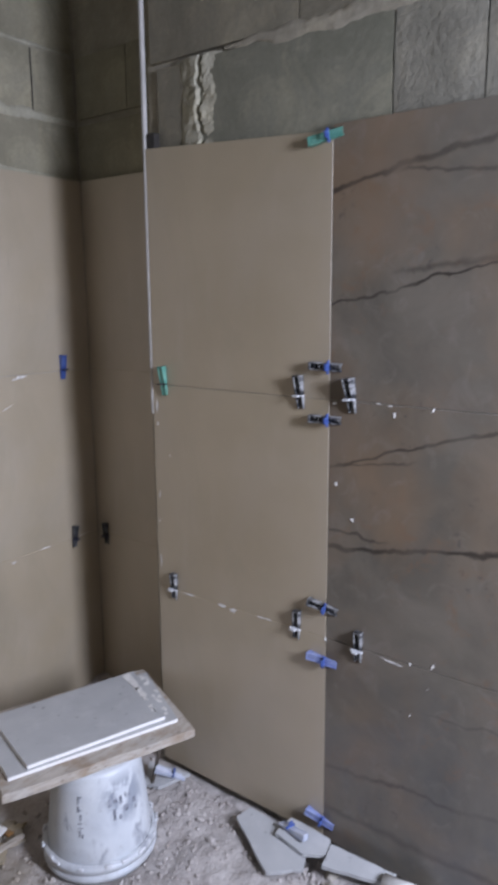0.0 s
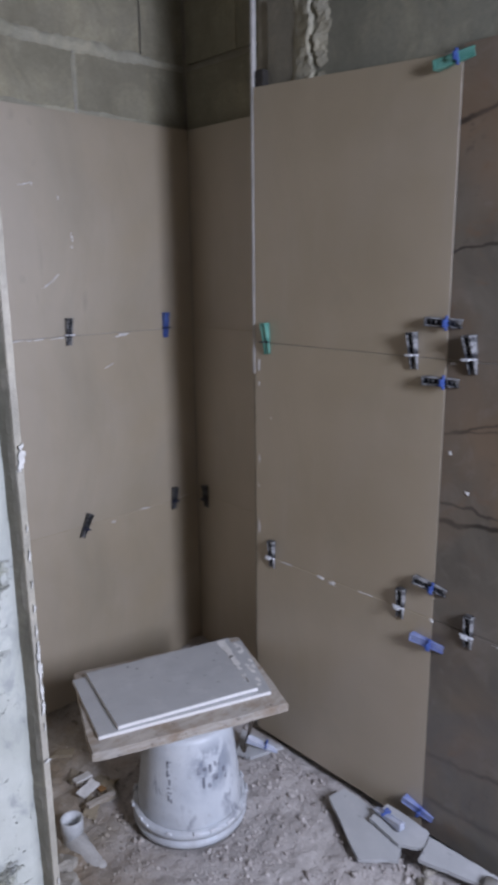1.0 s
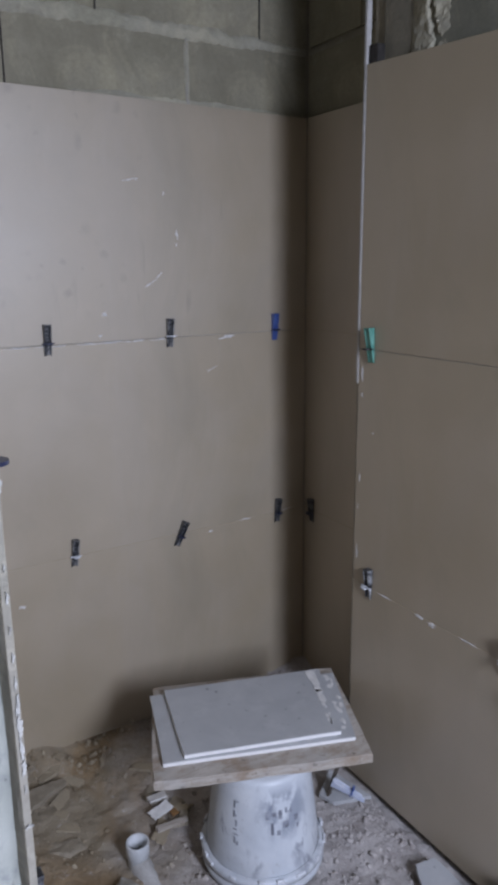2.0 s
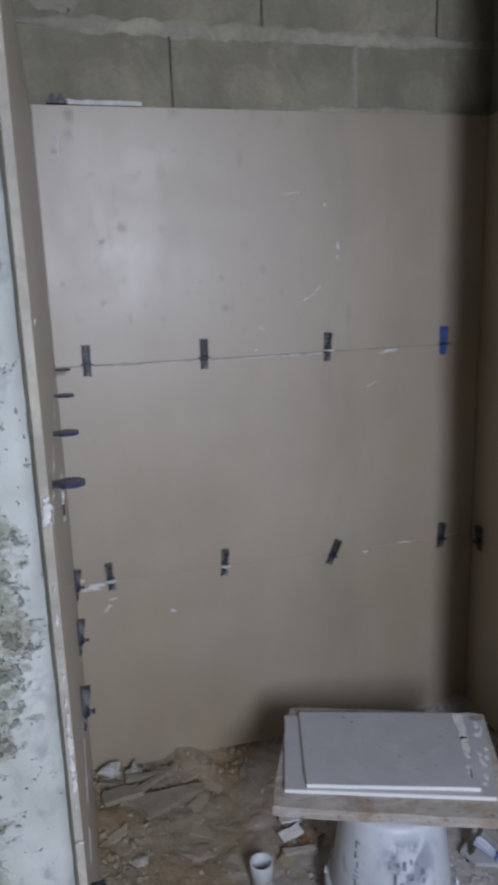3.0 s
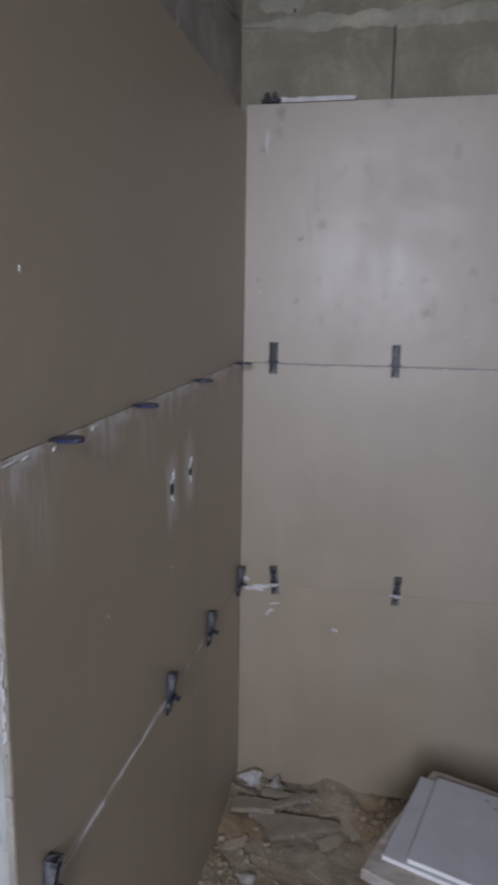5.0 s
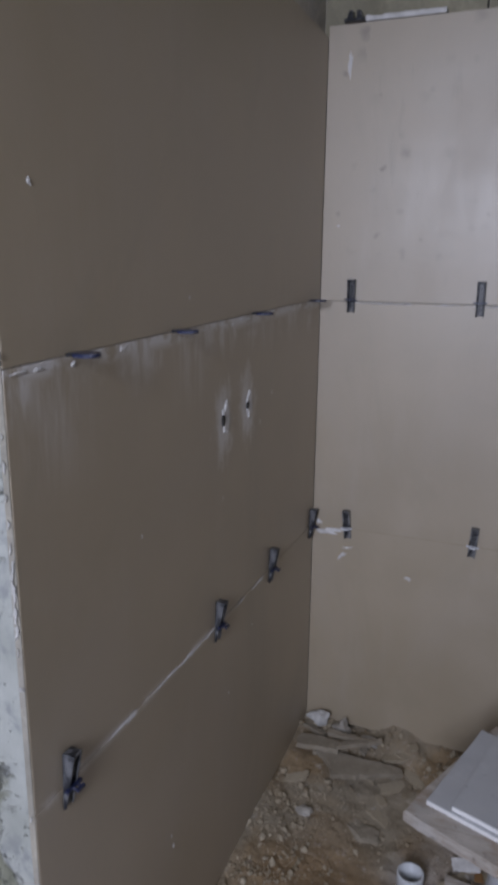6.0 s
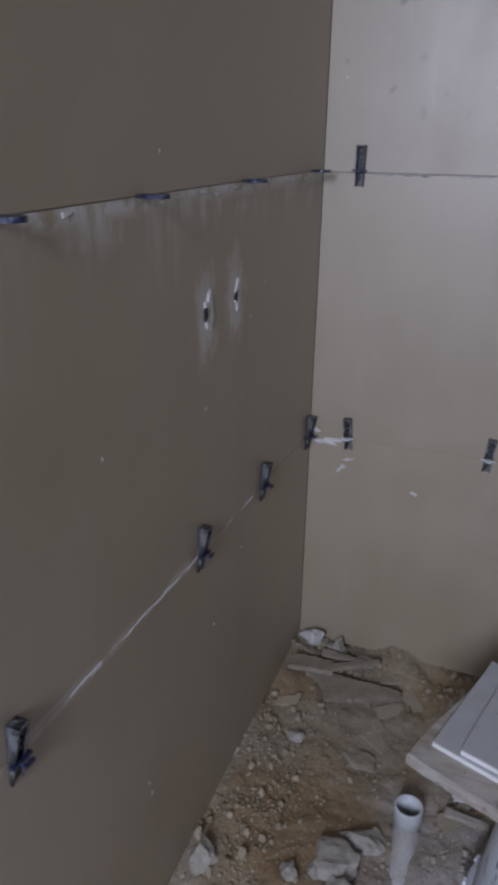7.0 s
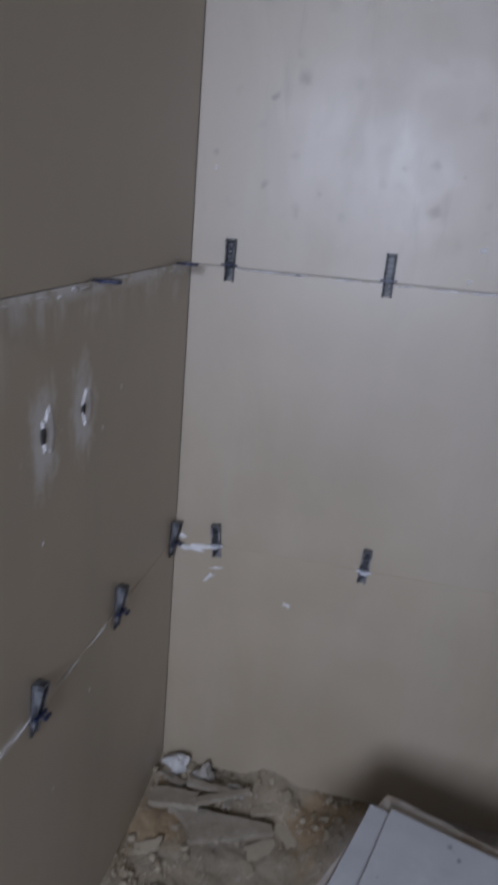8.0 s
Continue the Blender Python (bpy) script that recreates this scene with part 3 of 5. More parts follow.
add_box(bm, (WIN_X1, SOUTH - 0.2, -0.1), (1.60, SOUTH, CEIL))
add_box(bm, (WIN_X0, SOUTH - 0.2, -0.1), (WIN_X1, SOUTH, WIN_Z0))
add_box(bm, (WIN_X0, SOUTH - 0.2, WIN_Z1), (WIN_X1, SOUTH, CEIL))
wall_south = tagged(as_object("wall_south", bm, PLASTER), "plain plastered wall with a window opening", "wall", kind="structure")
wall_far = tagged(as_object("wall_far_west", box((WEST - 0.2, SOUTH - 0.2, -0.1), (WEST, 0.30, CEIL)), PLASTER), "unseen plain end wall that closes the room", "wall", kind="structure")
ceiling = tagged(as_object("ceiling", box((WEST - 0.2, SOUTH - 0.2, CEIL), (1.60, 0.30, CEIL + 0.15)), PLASTER), "plain grey concrete ceiling slab", "ceiling", kind="structure")

# adhesive bed behind the tiles
tagged(as_object("adhesive_bed", box((0.0, 0.0022, 0.012), (RECESS, BLOCK_DEPTH + 0.0015, 1.795)), ADHESIVE), "grey tile adhesive behind the wall tiles", "adhesive", kind="structure")
tagged(as_object("adhesive_bed", box((-0.0255, -1.136, 0.012), (-0.0022, 0.009, 1.795)), ADHESIVE), "grey tile adhesive behind the wall tiles", "adhesive", kind="structure")
tagged(as_object("adhesive_bed", box((EAST + 0.0022, SOUTH, 0.055), (EAST + 0.0345, YC - 0.006, 1.795)), ADHESIVE), "grey tile adhesive behind the wall tiles", "adhesive", kind="structure")
tagged(as_object("adhesive_bed", box((RECESS + 0.0022, YC + 0.02, 0.012), (RECESS + 0.0345, 0.009, 1.795)), ADHESIVE), "grey tile adhesive behind the wall tiles", "adhesive", kind="structure")

# uneven end of the partition
rnd = random.Random(11)
bm = bmesh.new()
g = []
for i in range(9):
    col = []
    for k in range(150):
        x, z = -0.160 + 0.1465 * i / 8, -0.05 + 2.3 * k / 149
        p = Vector((x * 8, 3.3, z * 8))
        y = -1.1660 - 0.0035 * noise.noise(p * 1.2) - 0.0025 * noise.noise(p * 4.5)
        if i == 8:
            x += 0.0015 * noise.noise(Vector((1.5, 7.7, z * 6))) + 0.0015 * noise.noise(Vector((4.5, 7.7, z * 23)))
            y += 0.004
        col.append(bm.verts.new((x, y, z)))
    g.append(col)
for i in range(8):
    for k in range(149):
        bm.faces.new((g[i][k], g[i + 1][k], g[i + 1][k + 1], g[i][k + 1]))
back = [bm.verts.new((v.co.x, -1.130, v.co.z)) for v in g[8]]
for k in range(149):
    bm.faces.new((g[8][k], back[k], back[k + 1], g[8][k + 1]))
tagged(as_object("plaster_end", bm, PAINT, smooth=True), "flaking white paint on rough plaster wall end", "plaster", kind="structure")

bm = bmesh.new()
cross = []
for k in range(260):
    z = 0.0 + 1.80 * k / 259
    p = Vector((0.3, 5.1, z * 9))
    w1, w2 = noise.noise(p) + 0.6 * noise.noise(p * 2.3), noise.noise(p * 3.7) + 0.7 * noise.noise(p * 9.1)
    cross.append([bm.verts.new(c) for c in ((-0.0160 - 0.001 * w1, -1.1480, z), (-0.0150 - 0.001 * w1, -1.161 - 0.002 * w2, z), (-0.0120 - 0.001 * w2, -1.174 - 0.002 * w1, z), (-0.0088, -1.1834 + 0.0006 * w1, z), (-0.0006 - 0.0004 * w2, -1.1832 - 0.0004 * w1, z), (-0.0012, -1.150, z))])
for p, q in zip(cross, cross[1:]):
    for k in range(5):
        bm.faces.new((p[k], p[k + 1], q[k + 1], q[k]))
tagged(as_object("mortar_fillet", bm, FILLET), "rough grey mortar behind the tile edge", "mortar", kind="structure")
rnd = random.Random(17)
for i, (z, h, w) in enumerate(((1.188, 0.014, 0.0038), (1.105, 0.005, 0.0012), (1.072, 0.008, 0.0015), (1.036, 0.005, 0.0014), (1.006, 0.006, 0.0016), (0.976, 0.008, 0.0014),
                               (0.950, 0.012, 0.0020), (0.924, 0.014, 0.0030), (0.898, 0.012, 0.0022), (0.874, 0.009, 0.0026), (0.848, 0.006, 0.0012), (0.800, 0.002, 0.0035), (0.62, 0.004, 0.0012))):
    jag = min(0.0035, w * 0.55)
    if h < 0.009:
        form = [(-w, -h), (w * 0.6, -h * rnd.uniform(-0.2, 0.6)), (w * rnd.uniform(0.5, 1.2), h * 0.2), (-w * 0.6, h)]
    else:
        form = [(-w * 0.7, -h), (w * rnd.uniform(-0.4, 0.3), -h * rnd.uniform(0.7, 1.2)), (w, h * rnd.uniform(-0.3, 0.3)), (w * rnd.uniform(-0.3, 0.9), h * 1.1), (-w * 0.8, h * rnd.uniform(0.5, 1))]
    bm = rough_slab(form, 0, 0.0012, jag, random.Random(i + 40), 6)
    chip = as_object("paint_flake", bm, FLAKE)
    chip.matrix_basis = Matrix.Translation((-0.0035, -1.1850, z)) @ AXES["north"].to_4x4() @ pose(0, 0, 0, rnd.uniform(-5, 5), rnd.uniform(-9, 9), rnd.uniform(-6, 6))
    tagged(chip, "white mortar flake stuck on the tile edge", "mortar", "flakes on the tile edge")

# corner trim on the boxed-out wall
bm = bmesh.new()
add_box(bm, (EAST - 0.0010, YC - 0.0022, 1.115), (EAST + 0.012, YC + 0.0060, 2.55))
bmesh.ops.bevel(bm, geom=list(bm.edges), offset=0.001, segments=1, affect="EDGES")
tagged(as_object("corner_trim", bm, TRIM), "pale plastic corner trim on the wall edge", "trim", kind="structure")

# bare mortar edge below the trim
bm = bmesh.new()
cross = []
for k in range(110):
    z = 0.03 + 1.083 * k / 109
    w = 0.0016 * noise.noise(Vector((2.2, 1.1, z * 17))) + 0.0010 * noise.noise(Vector((2.2, 6.1, z * 60)))
    cross.append([bm.verts.new(c) for c in ((EAST + 0.0012, YC - 0.0026, z), (EAST + 0.0016, YC + 0.0030 + w, z), (EAST + 0.006, YC + 0.0056 + w, z), (EAST + 0.034, YC + 0.0056 + w, z))])
for p, q in zip(cross, cross[1:]):
    for k in range(3):
        bm.faces.new((p[k], p[k + 1], q[k + 1], q[k]))
tagged(as_object("mortar_fillet", bm, FILLET), "rough grey mortar edge below the corner trim", "mortar", kind="structure")

# ground of rubble and sand
rnd = random.Random(5)


def ground_height(x, y):
    p = Vector((x, y, 0.7))
    h = 0.016 * noise.noise(p * 3.1) + 0.009 * noise.noise(p * 9) + 0.0055 * noise.noise(p * 22) + 0.0032 * noise.noise(p * 52)
    h += 0.020 * max(0.0, 1 - abs(x - 0.03) / 0.12) * (0.5 + noise.noise(p * 6))
    h -= 0.016 * max(0.0, 1 - math.hypot(x - 0.65, y + 0.63) / 0.25)
    h += 0.012 * max(0.0, 1 - abs(x - 0.86) / 0.16)
    h += 0.034 * max(0.0, 1 + y / 0.12) * max(0.0, 0.45 + 1.3 * noise.noise(p * 5.3) + 0.7 * noise.noise(p * 17))
    h += 0.022 * max(0.0, 1 - math.hypot((x - 0.50) / 0.14, (y + 0.10) / 0.13))
    h -= 0.034 * max(0.0, 1 - math.hypot((x - 0.30) / 0.30, (y + 0.38) / 0.34) ** 2)
    return h - 0.006


def sheet(x0, x1, y0, y1, step):
    nx, ny = int(round((x1 - x0) / step)), int(round((y1 - y0) / step))
    xs, ys = np.linspace(x0, x1, nx + 1), np.linspace(y0, y1, ny + 1)
    vs = [(float(x), float(y), ground_height(float(x), float(y))) for x in xs for y in ys]
    fs = [(i * (ny + 1) + k, (i + 1) * (ny + 1) + k, (i + 1) * (ny + 1) + k + 1, i * (ny + 1) + k + 1) for i in range(nx) for k in range(ny)]
    return vs, fs


vs, fs = sheet(-0.2, 1.25, -1.7, 0.07, 0.007)
va, fa = sheet(WEST - 0.05, -0.2, SOUTH - 0.05, 0.07, 0.05)
fs += [tuple(i + len(vs) for i in f) for f in fa]
vs += va
va, fa = sheet(-0.2, 1.25, SOUTH - 0.05, -1.7, 0.05)
fs += [tuple(i + len(vs) for i in f) for f in fa]
vs += va
me = bpy.data.meshes.new("floor")
me.from_pydata(vs, [], fs)
me.update()
me.materials.append(GROUND)
for p in me.polygons:
    p.use_smooth = True
tagged(new("floor", me), "unfinished floor of brown sand and pale rubble", "floor", kind="structure")


# ---------------------------------------------------------------- things: levelling wedges


def clip_pose(wall, along, z, turn=0.0, plane=None):
    """A pose on a wall: x of the piece along the wall, y up, z off the wall; turned counter-clockwise as one looks at the wall."""
    at = {"north": (along, 0.0, z), "west": (0.0, along, z), "east": (EAST if plane is None else plane, along, z)}[wall]
    return Matrix.Translation(at) @ AXES[wall].to_4x4() @ pose(0, 0, 0, 0, 0, turn)


def wedge_clip(wedge_mat, bridge_mat, label, high=0.020, length=0.082, rail_mat=None, solid=False):
    """A levelling wedge: two ramped rails, a floor with ribs between them, and the bridge of the clip through the slot."""
    root = empty("levelling_wedge", Matrix.Identity(4))
    lo, hi = -0.40 * length, 0.60 * length
    bm = bmesh.new()
    add_box(bm, (-0.0062, lo + 0.002, 0.001), (0.0062, hi, 0.0032))
    add_box(bm, (-0.0095, hi - 0.004, 0.001), (0.0095, hi, high - 0.0005))
    if solid:
        vs = [bm.verts.new(c) for c in ((-0.0062, lo, 0.003), (0.0062, lo, 0.003), (0.0062, hi - 0.004, 0.003), (-0.0062, hi - 0.004, 0.003),
                                        (-0.0062, lo, 0.0042), (0.0062, lo, 0.0042), (0.0062, hi - 0.004, high - 0.0025), (-0.0062, hi - 0.004, high - 0.0025))]
        for q in ((0, 3, 2, 1), (4, 5, 6, 7), (0, 1, 5, 4), (1, 2, 6, 5), (2, 3, 7, 6), (3, 0, 4, 7)):
            bm.faces.new([vs[i] for i in q])
    bmesh.ops.bevel(bm, geom=list(bm.edges), offset=0.0007, segments=1, affect="EDGES")
    body = part("wedge", bm, wedge_mat, root)
    for sx in (-1, 1):
        x0, x1 = sorted((sx * 0.0060, sx * 0.0097))
        bm = bmesh.new()
        vs = [bm.verts.new(c) for c in ((x0, lo, 0.001), (x1, lo, 0.001), (x1, hi, 0.001), (x0, hi, 0.001), (x0, lo, 0.005), (x1, lo, 0.005), (x1, hi, high), (x0, hi, high))]
        for q in ((0, 3, 2, 1), (4, 5, 6, 7), (0, 1, 5, 4), (1, 2, 6, 5), (2, 3, 7, 6), (3, 0, 4, 7)):
            bm.faces.new([vs[i] for i in q])
        bmesh.ops.bevel(bm, geom=list(bm.edges), offset=0.0008, segments=1, affect="EDGES")
        part("rail", bm, rail_mat or wedge_mat, body)
    if not solid:
        for i in range(7):
            f = (i + 0.7) / 8
            y = lo + (hi - lo) * f
            top = 0.004 + (high - 0.005) * f
            part("rib", box((-0.0061, y - 0.0013, 0.003), (0.0061, y + 0.0013, top * 0.8)), wedge_mat, body)
    bm = bmesh.new()
    z1 = high * 0.62 + 0.010
    add_box(bm, (-0.0058, -0.0009, -0.006), (-0.0030, 0.0009, z1))
    add_box(bm, (0.0030, -0.0009, -0.006), (0.0058, 0.0009, z1))
    add_box(bm, (-0.0155, -0.0018, high * 0.44), (0.0155, 0.0018, high * 0.44 + 0.006))
    add_box(bm, (-0.0075, -0.0022, z1 - 0.002), (0.0075, 0.0022, z1 + 0.002))
    part("bridge", bm, bridge_mat, root)
    tagged(root, label, "tile wedge", "levelling wedges on the wall joints")
    return root


def spread(base, poses):
    base.matrix_basis = poses[0]
    for m in poses[1:]:
        copy_thing(base, m)


spread(wedge_clip(BLACK, NAVY, "dusty black plastic levelling wedge across a tile joint", rail_mat=FAINT_GLINT), [
    clip_pose("north", 0.081, 1.204, -1), clip_pose("north", 0.389, 1.204), clip_pose("north", 1.110, 0.600, -2),
    clip_pose("west", -0.030, west_joint(-0.030, 1), -4), clip_pose("west", -0.341, west_joint(-0.341, 1), -4), clip_pose("west", -0.639, west_joint(-0.639, 1), -5), clip_pose("west", -1.118, west_joint(-1.118, 1), -3),
    clip_pose("east", -0.050, 0.592, 0, RECESS),
])
spread(wedge_clip(BLACK, CLEAR, "black levelling wedge with a pale clip on the joint", rail_mat=DUST_GLINT), [
    clip_pose("north", 0.741, 1.204, -1), clip_pose("north", 0.097, 0.604, 4), clip_pose("north", 0.421, 0.603, -4), clip_pose("east", -1.034, 0.604, -4), clip_pose("east", -1.212, 0.596, -2), clip_pose("east", -0.606, 0.603, -3),
])
spread(wedge_clip(BLACK, NAVY, "tilted black levelling wedge working out of its joint"), [clip_pose("north", 0.752, 0.592, -22)])
spread(wedge_clip(BLUE, NAVY, "blue levelling wedge beside the dark recess", solid=True), [clip_pose("north", 1.100, 1.204, 1)])
spread(wedge_clip(GREEN, BLACK, "pale green levelling wedge on the tile joint", solid=True), [clip_pose("east", -0.588, 1.203, 2)])
spread(wedge_clip(BLACK, CLEAR, "black levelling wedge standing off the plain tile", 0.024, rail_mat=DUST_GLINT), [clip_pose("east", -1.040, 1.204, 3)])
spread(wedge_clip(BLACK, CLEAR, "black levelling wedge standing far off the veined tile", 0.034, rail_mat=DUST_GLINT), [clip_pose("east", -1.180, 1.206, 4)])
spread(wedge_clip(BLACK, BLUE, "black levelling wedge with blue clip across the upright joint", rail_mat=DUST_GLINT), [
    clip_pose("east", -1.120, 1.276, 88), clip_pose("east", -1.120, 1.152, 90), clip_pose("east", -1.120, 0.680, 80),
])
spread(wedge_clip(PALE_BLUE, BLUE, "dusty blue levelling wedge across the upright joint", solid=True), [
    clip_pose("east", -1.120, 0.538, 84), clip_pose("east", -1.120, 0.082, 74),
])
spread(wedge_clip(GREEN, BLUE, "green levelling wedge with blue clip at the tile top", solid=True), [clip_pose("east", -1.112, 1.780, 100)])


def flat_tab(mat, label, wide=0.017):
    """A clip whose oval plate stands straight off the wall."""
    root = empty("clip_tab", Matrix.Identity(4))
    bm = bmesh.new()
    top, bot = [], []
    for i in range(20):
        a = 2 * math.pi * i / 20
        x, z = wide * math.cos(a), 0.021 + 0.017 * math.sin(a)
        top.append(bm.verts.new((x, 0.0025, z)))
        bot.append(bm.verts.new((x, -0.0025, z)))
    bm.faces.new(top)
    bm.faces.new(bot[::-1])
    for i in range(20):
        bm.faces.new((top[i], bot[i], bot[(i + 1) % 20], top[(i + 1) % 20]))
    part("plate", bm, mat, root)
    part("stem", box((-0.011, -0.0018, -0.006), (0.011, 0.0018, 0.012)), BLACK, root)
    return tagged(root, label, "tile clip", "oval clips along the upper joint")


spread(flat_tab(NAVY, "dark blue oval clip plate standing off the joint"), [
    clip_pose("west", -1.058, west_joint(-1.058, 2)), clip_pose("west", -0.790, west_joint(-0.790, 2)), clip_pose("west", -0.455, west_joint(-0.455, 2)), clip_pose("west", -0.080, west_joint(-0.080, 2))])
# spare clip on the edge of the top tile
bm = bmesh.new()
for dx in (-0.012, 0.012):
    vs = add_box(bm, (dx - 0.008, -0.010, 1.8265), (dx + 0.008, 0.012, 1.848))
    for v in vs:
        if v.co.z > 1.835:
            v.co.x = dx + (v.co.x - dx) * 0.55 - dx * 0.25
add_box(bm, (-0.024, -0.011, 1.8262), (0.024, 0.012, 1.832))
clip = as_object("edge_clip", bm, BLACK)
clip.location = (0.062, 0, 0)
tagged(clip, "small black two-pronged clip on the tile top edge", "tile clip")


# ---------------------------------------------------------------- bucket with board and tile pieces
BX, BY = 0.650, -0.628
bucket = empty("bucket", pose(BX, BY, 0.0))
bm = bmesh.new()
lathe(bm, [(0.136, 0.030), (0.1355, 0.060), (0.130, 0.110), (0.1235, 0.170), (0.117, 0.225), (0.1125, 0.262), (0.1085, 0.2725), (0.100, 0.2752), (0.0005, 0.2752)], 64)
lathe(bm, [(0.133, 0.004), (0.131, 0.060), (0.112, 0.25), (0.0005, 0.2700)], 64)
shell = part("body", bm, BUCKET, bucket, "whitish plastic with grey dust", True)
bm = bmesh.new()
lathe(bm, [(0.134, -0.002), (0.147, -0.004), (0.1495, 0.004), (0.1490, 0.012), (0.1440, 0.015), (0.1440, 0.021), (0.1500, 0.024), (0.1515, 0.034), (0.149, 0.041), (0.137, 0.043)], 64)
part("rim", bm, BUCKET, bucket, "ribbed rim on the ground", True)
rnd = random.Random(8)
for i in range(16):
    a = radians(-175 + i * 23 + rnd.uniform(-6, 6))
    w, h = rnd.uniform(0.006, 0.014), rnd.uniform(0.006, 0.014)
    bm = box((0.147, -w, 0.036), (0.1535, w, 0.036 + h), 0.0015)
    bmesh.ops.transform(bm, matrix=pose(0, 0, 0, 0, 0, math.degrees(a)), verts=bm.verts)
    part("tear_tab", bm, CLEAR, bucket)


def bucket_radius(z):
    return float(np.interp(z, (0.030, 0.060, 0.110, 0.170, 0.225, 0.262), (0.136, 0.1355, 0.130, 0.1235, 0.117, 0.1125)))


def bucket_patch(a0, a1, z0, z1, lift=0.0012):
    """A thin patch that follows the bucket's side, between two angles in degrees."""
    bm = bmesh.new()
    k = 6
    rows = []
    for z in (z0, z1):
        rows.append([bm.verts.new(((bucket_radius(z) + lift) * math.cos(radians(a0 + (a1 - a0) * i / k)), (bucket_radius(z) + lift) * math.sin(radians(a0 + (a1 - a0) * i / k)), z)) for i in range(k + 1)])
    for i in range(k):
        bm.faces.new((rows[0][i], rows[0][i + 1], rows[1][i + 1], rows[1][i]))
    return bm


# worn print: upright bars and a row of small marks
for a, da, z0, z1 in ((-154, 2, .203, .221), (-151, 3, .218, .221), (-152, 3, .184, .188), (-154, 2, .180, .197), (-151, 2, .160, .175), (-152, 5, .150, .153), (-151, 5, .138, .141), (-152, 2, .118, .133), (-149, 2, .114, .124),
                      (-117, 4, .186, .206), (-110, 5, .192, .203), (-112, 3, .148, .178), (-103, 4, .184, .206), (-97, 7, .160, .177), (-96, 3, .196, .208),
                      (-105, 4, .146, .158), (-84, 5, .168, .182), (-83, 3, .150, .160), (-90, 3, .190, .201)):
    part("print_bar", bucket_patch(a - da / 2, a + da / 2, z0, z1), BUCKET_DIRT, shell)
tagged(bucket, "upturned dirty white plastic bucket standing on rubble", "bucket")

# wooden board on the bucket
bm = rough_slab([(0.372, -0.622), (0.842, -0.803), (0.985, -0.462), (0.520, -0.285)], 0.2760, 0.3005, 0.0018, random.Random(2), 14)
bmesh.ops.bevel(bm, geom=[e for e in bm.edges if abs(e.verts[0].co.z - e.verts[1].co.z) < 1e-6], offset=0.003, segments=1, affect="EDGES")
tagged(as_object("wooden_board", bm, WOOD), "dusty pale wooden board lying on the bucket", "board")


def tile_piece(name, outline, z0, thick, label, seed):
    root = empty(name, pose(0, 0, 0))
    part("body", rough_slab(outline, z0, z0 + thick * 0.82, 0.0006, random.Random(seed), 8), BODY, root, "white ceramic body")
    part("glaze", rough_slab(outline, z0 + thick * 0.825, z0 + thick, 0.0006, random.Random(seed), 8), OFFCUT, root, "grey tile face")
    return tagged(root, label, "tile piece", "cut tiles on the board")


tile_piece("cut_tile", [(0.412, -0.590), (0.838, -0.745), (0.962, -0.500), (0.492, -0.333)], 0.3015, 0.0105, "grey cut tile lying on the wooden board", 21)
tile_piece("cut_tile", [(0.458, -0.602), (0.812, -0.722), (0.930, -0.478), (0.527, -0.346)], 0.3130, 0.0105, "grey cut tile on top of the other tile", 22)
bm = bmesh.new()
rnd = random.Random(9)
for i in range(14):
    f = rnd.random()
    b = lump((rnd.uniform(0.010, 0.034), rnd.uniform(0.006, 0.014), rnd.uniform(0.0012, 0.0026)), 300 + i, 2)
    bmesh.ops.transform(b, matrix=pose(0.845 + 0.095 * f + rnd.uniform(-0.012, 0.012), -0.705 + 0.2 * f + rnd.uniform(-0.01, 0.01), 0.3240 if f > 2 else 0.3125, 0, 0, 62 + rnd.uniform(-15, 15)), verts=b.verts)
    tmp = bpy.data.meshes.new("tmp")
    b.to_mesh(tmp)
    b.free()
    bm.from_mesh(tmp)
    bpy.data.meshes.remove(tmp)
for a, b, wide in ((0.36, 0.62, 0.008), (0.60, 0.96, 0.012), (0.10, 0.24, 0.005)):
    p, q = (0.802 + 0.118 * a, -0.715 + 0.244 * a), (0.802 + 0.118 * b, -0.715 + 0.244 * b)
    strip = rough_slab([(p[0], p[1]), (q[0], q[1]), (q[0] - 2 * wide, q[1] + wide), (p[0] - 1.4 * wide, p[1] + 0.5 * wide)], 0.3236, 0.3250, 0.004, rnd, 7)
    tmp = bpy.data.meshes.new("tmp")
    strip.to_mesh(tmp)
    strip.free()
    bm.from_mesh(tmp)
    bpy.data.meshes.remove(tmp)
tagged(as_object("mortar_crumbs", bm, WHITE), "white mortar crumbs on the cut tiles", "mortar", kind="stuff")


# ---------------------------------------------------------------- debris on the ground
def stone(name, x, y, size, seed, label, turn=0.0, lift=0.0, mat=None, tilt=0.0):
    bm = lump(size, seed, 3)
    ob = as_object(name, bm, mat or STONE)
    z = ground_height(x, y) + size[2] * 0.33 + lift
    ob.matrix_basis = pose(x, y, z, tilt, 0, turn)
    return tagged(ob, label, "rubble", "rubble pieces on the ground")


stone("broken_stone", 0.040, -0.722, (0.046, 0.056, 0.045), 41, "pale broken stone against the tiled wall", 20)
stone("broken_stone", 0.262, -0.628, (0.085, 0.080, 0.045), 42, "pale grey concrete lump beside the pipe", 35)
stone("broken_stone", 0.306, -0.548, (0.085, 0.060, 0.032), 43, "flat grey concrete lump by the pipe", 10)
stone("broken_stone", 0.285, -0.690, (0.055, 0.042, 0.030), 47, "small grey concrete lump beside the pipe", 60)
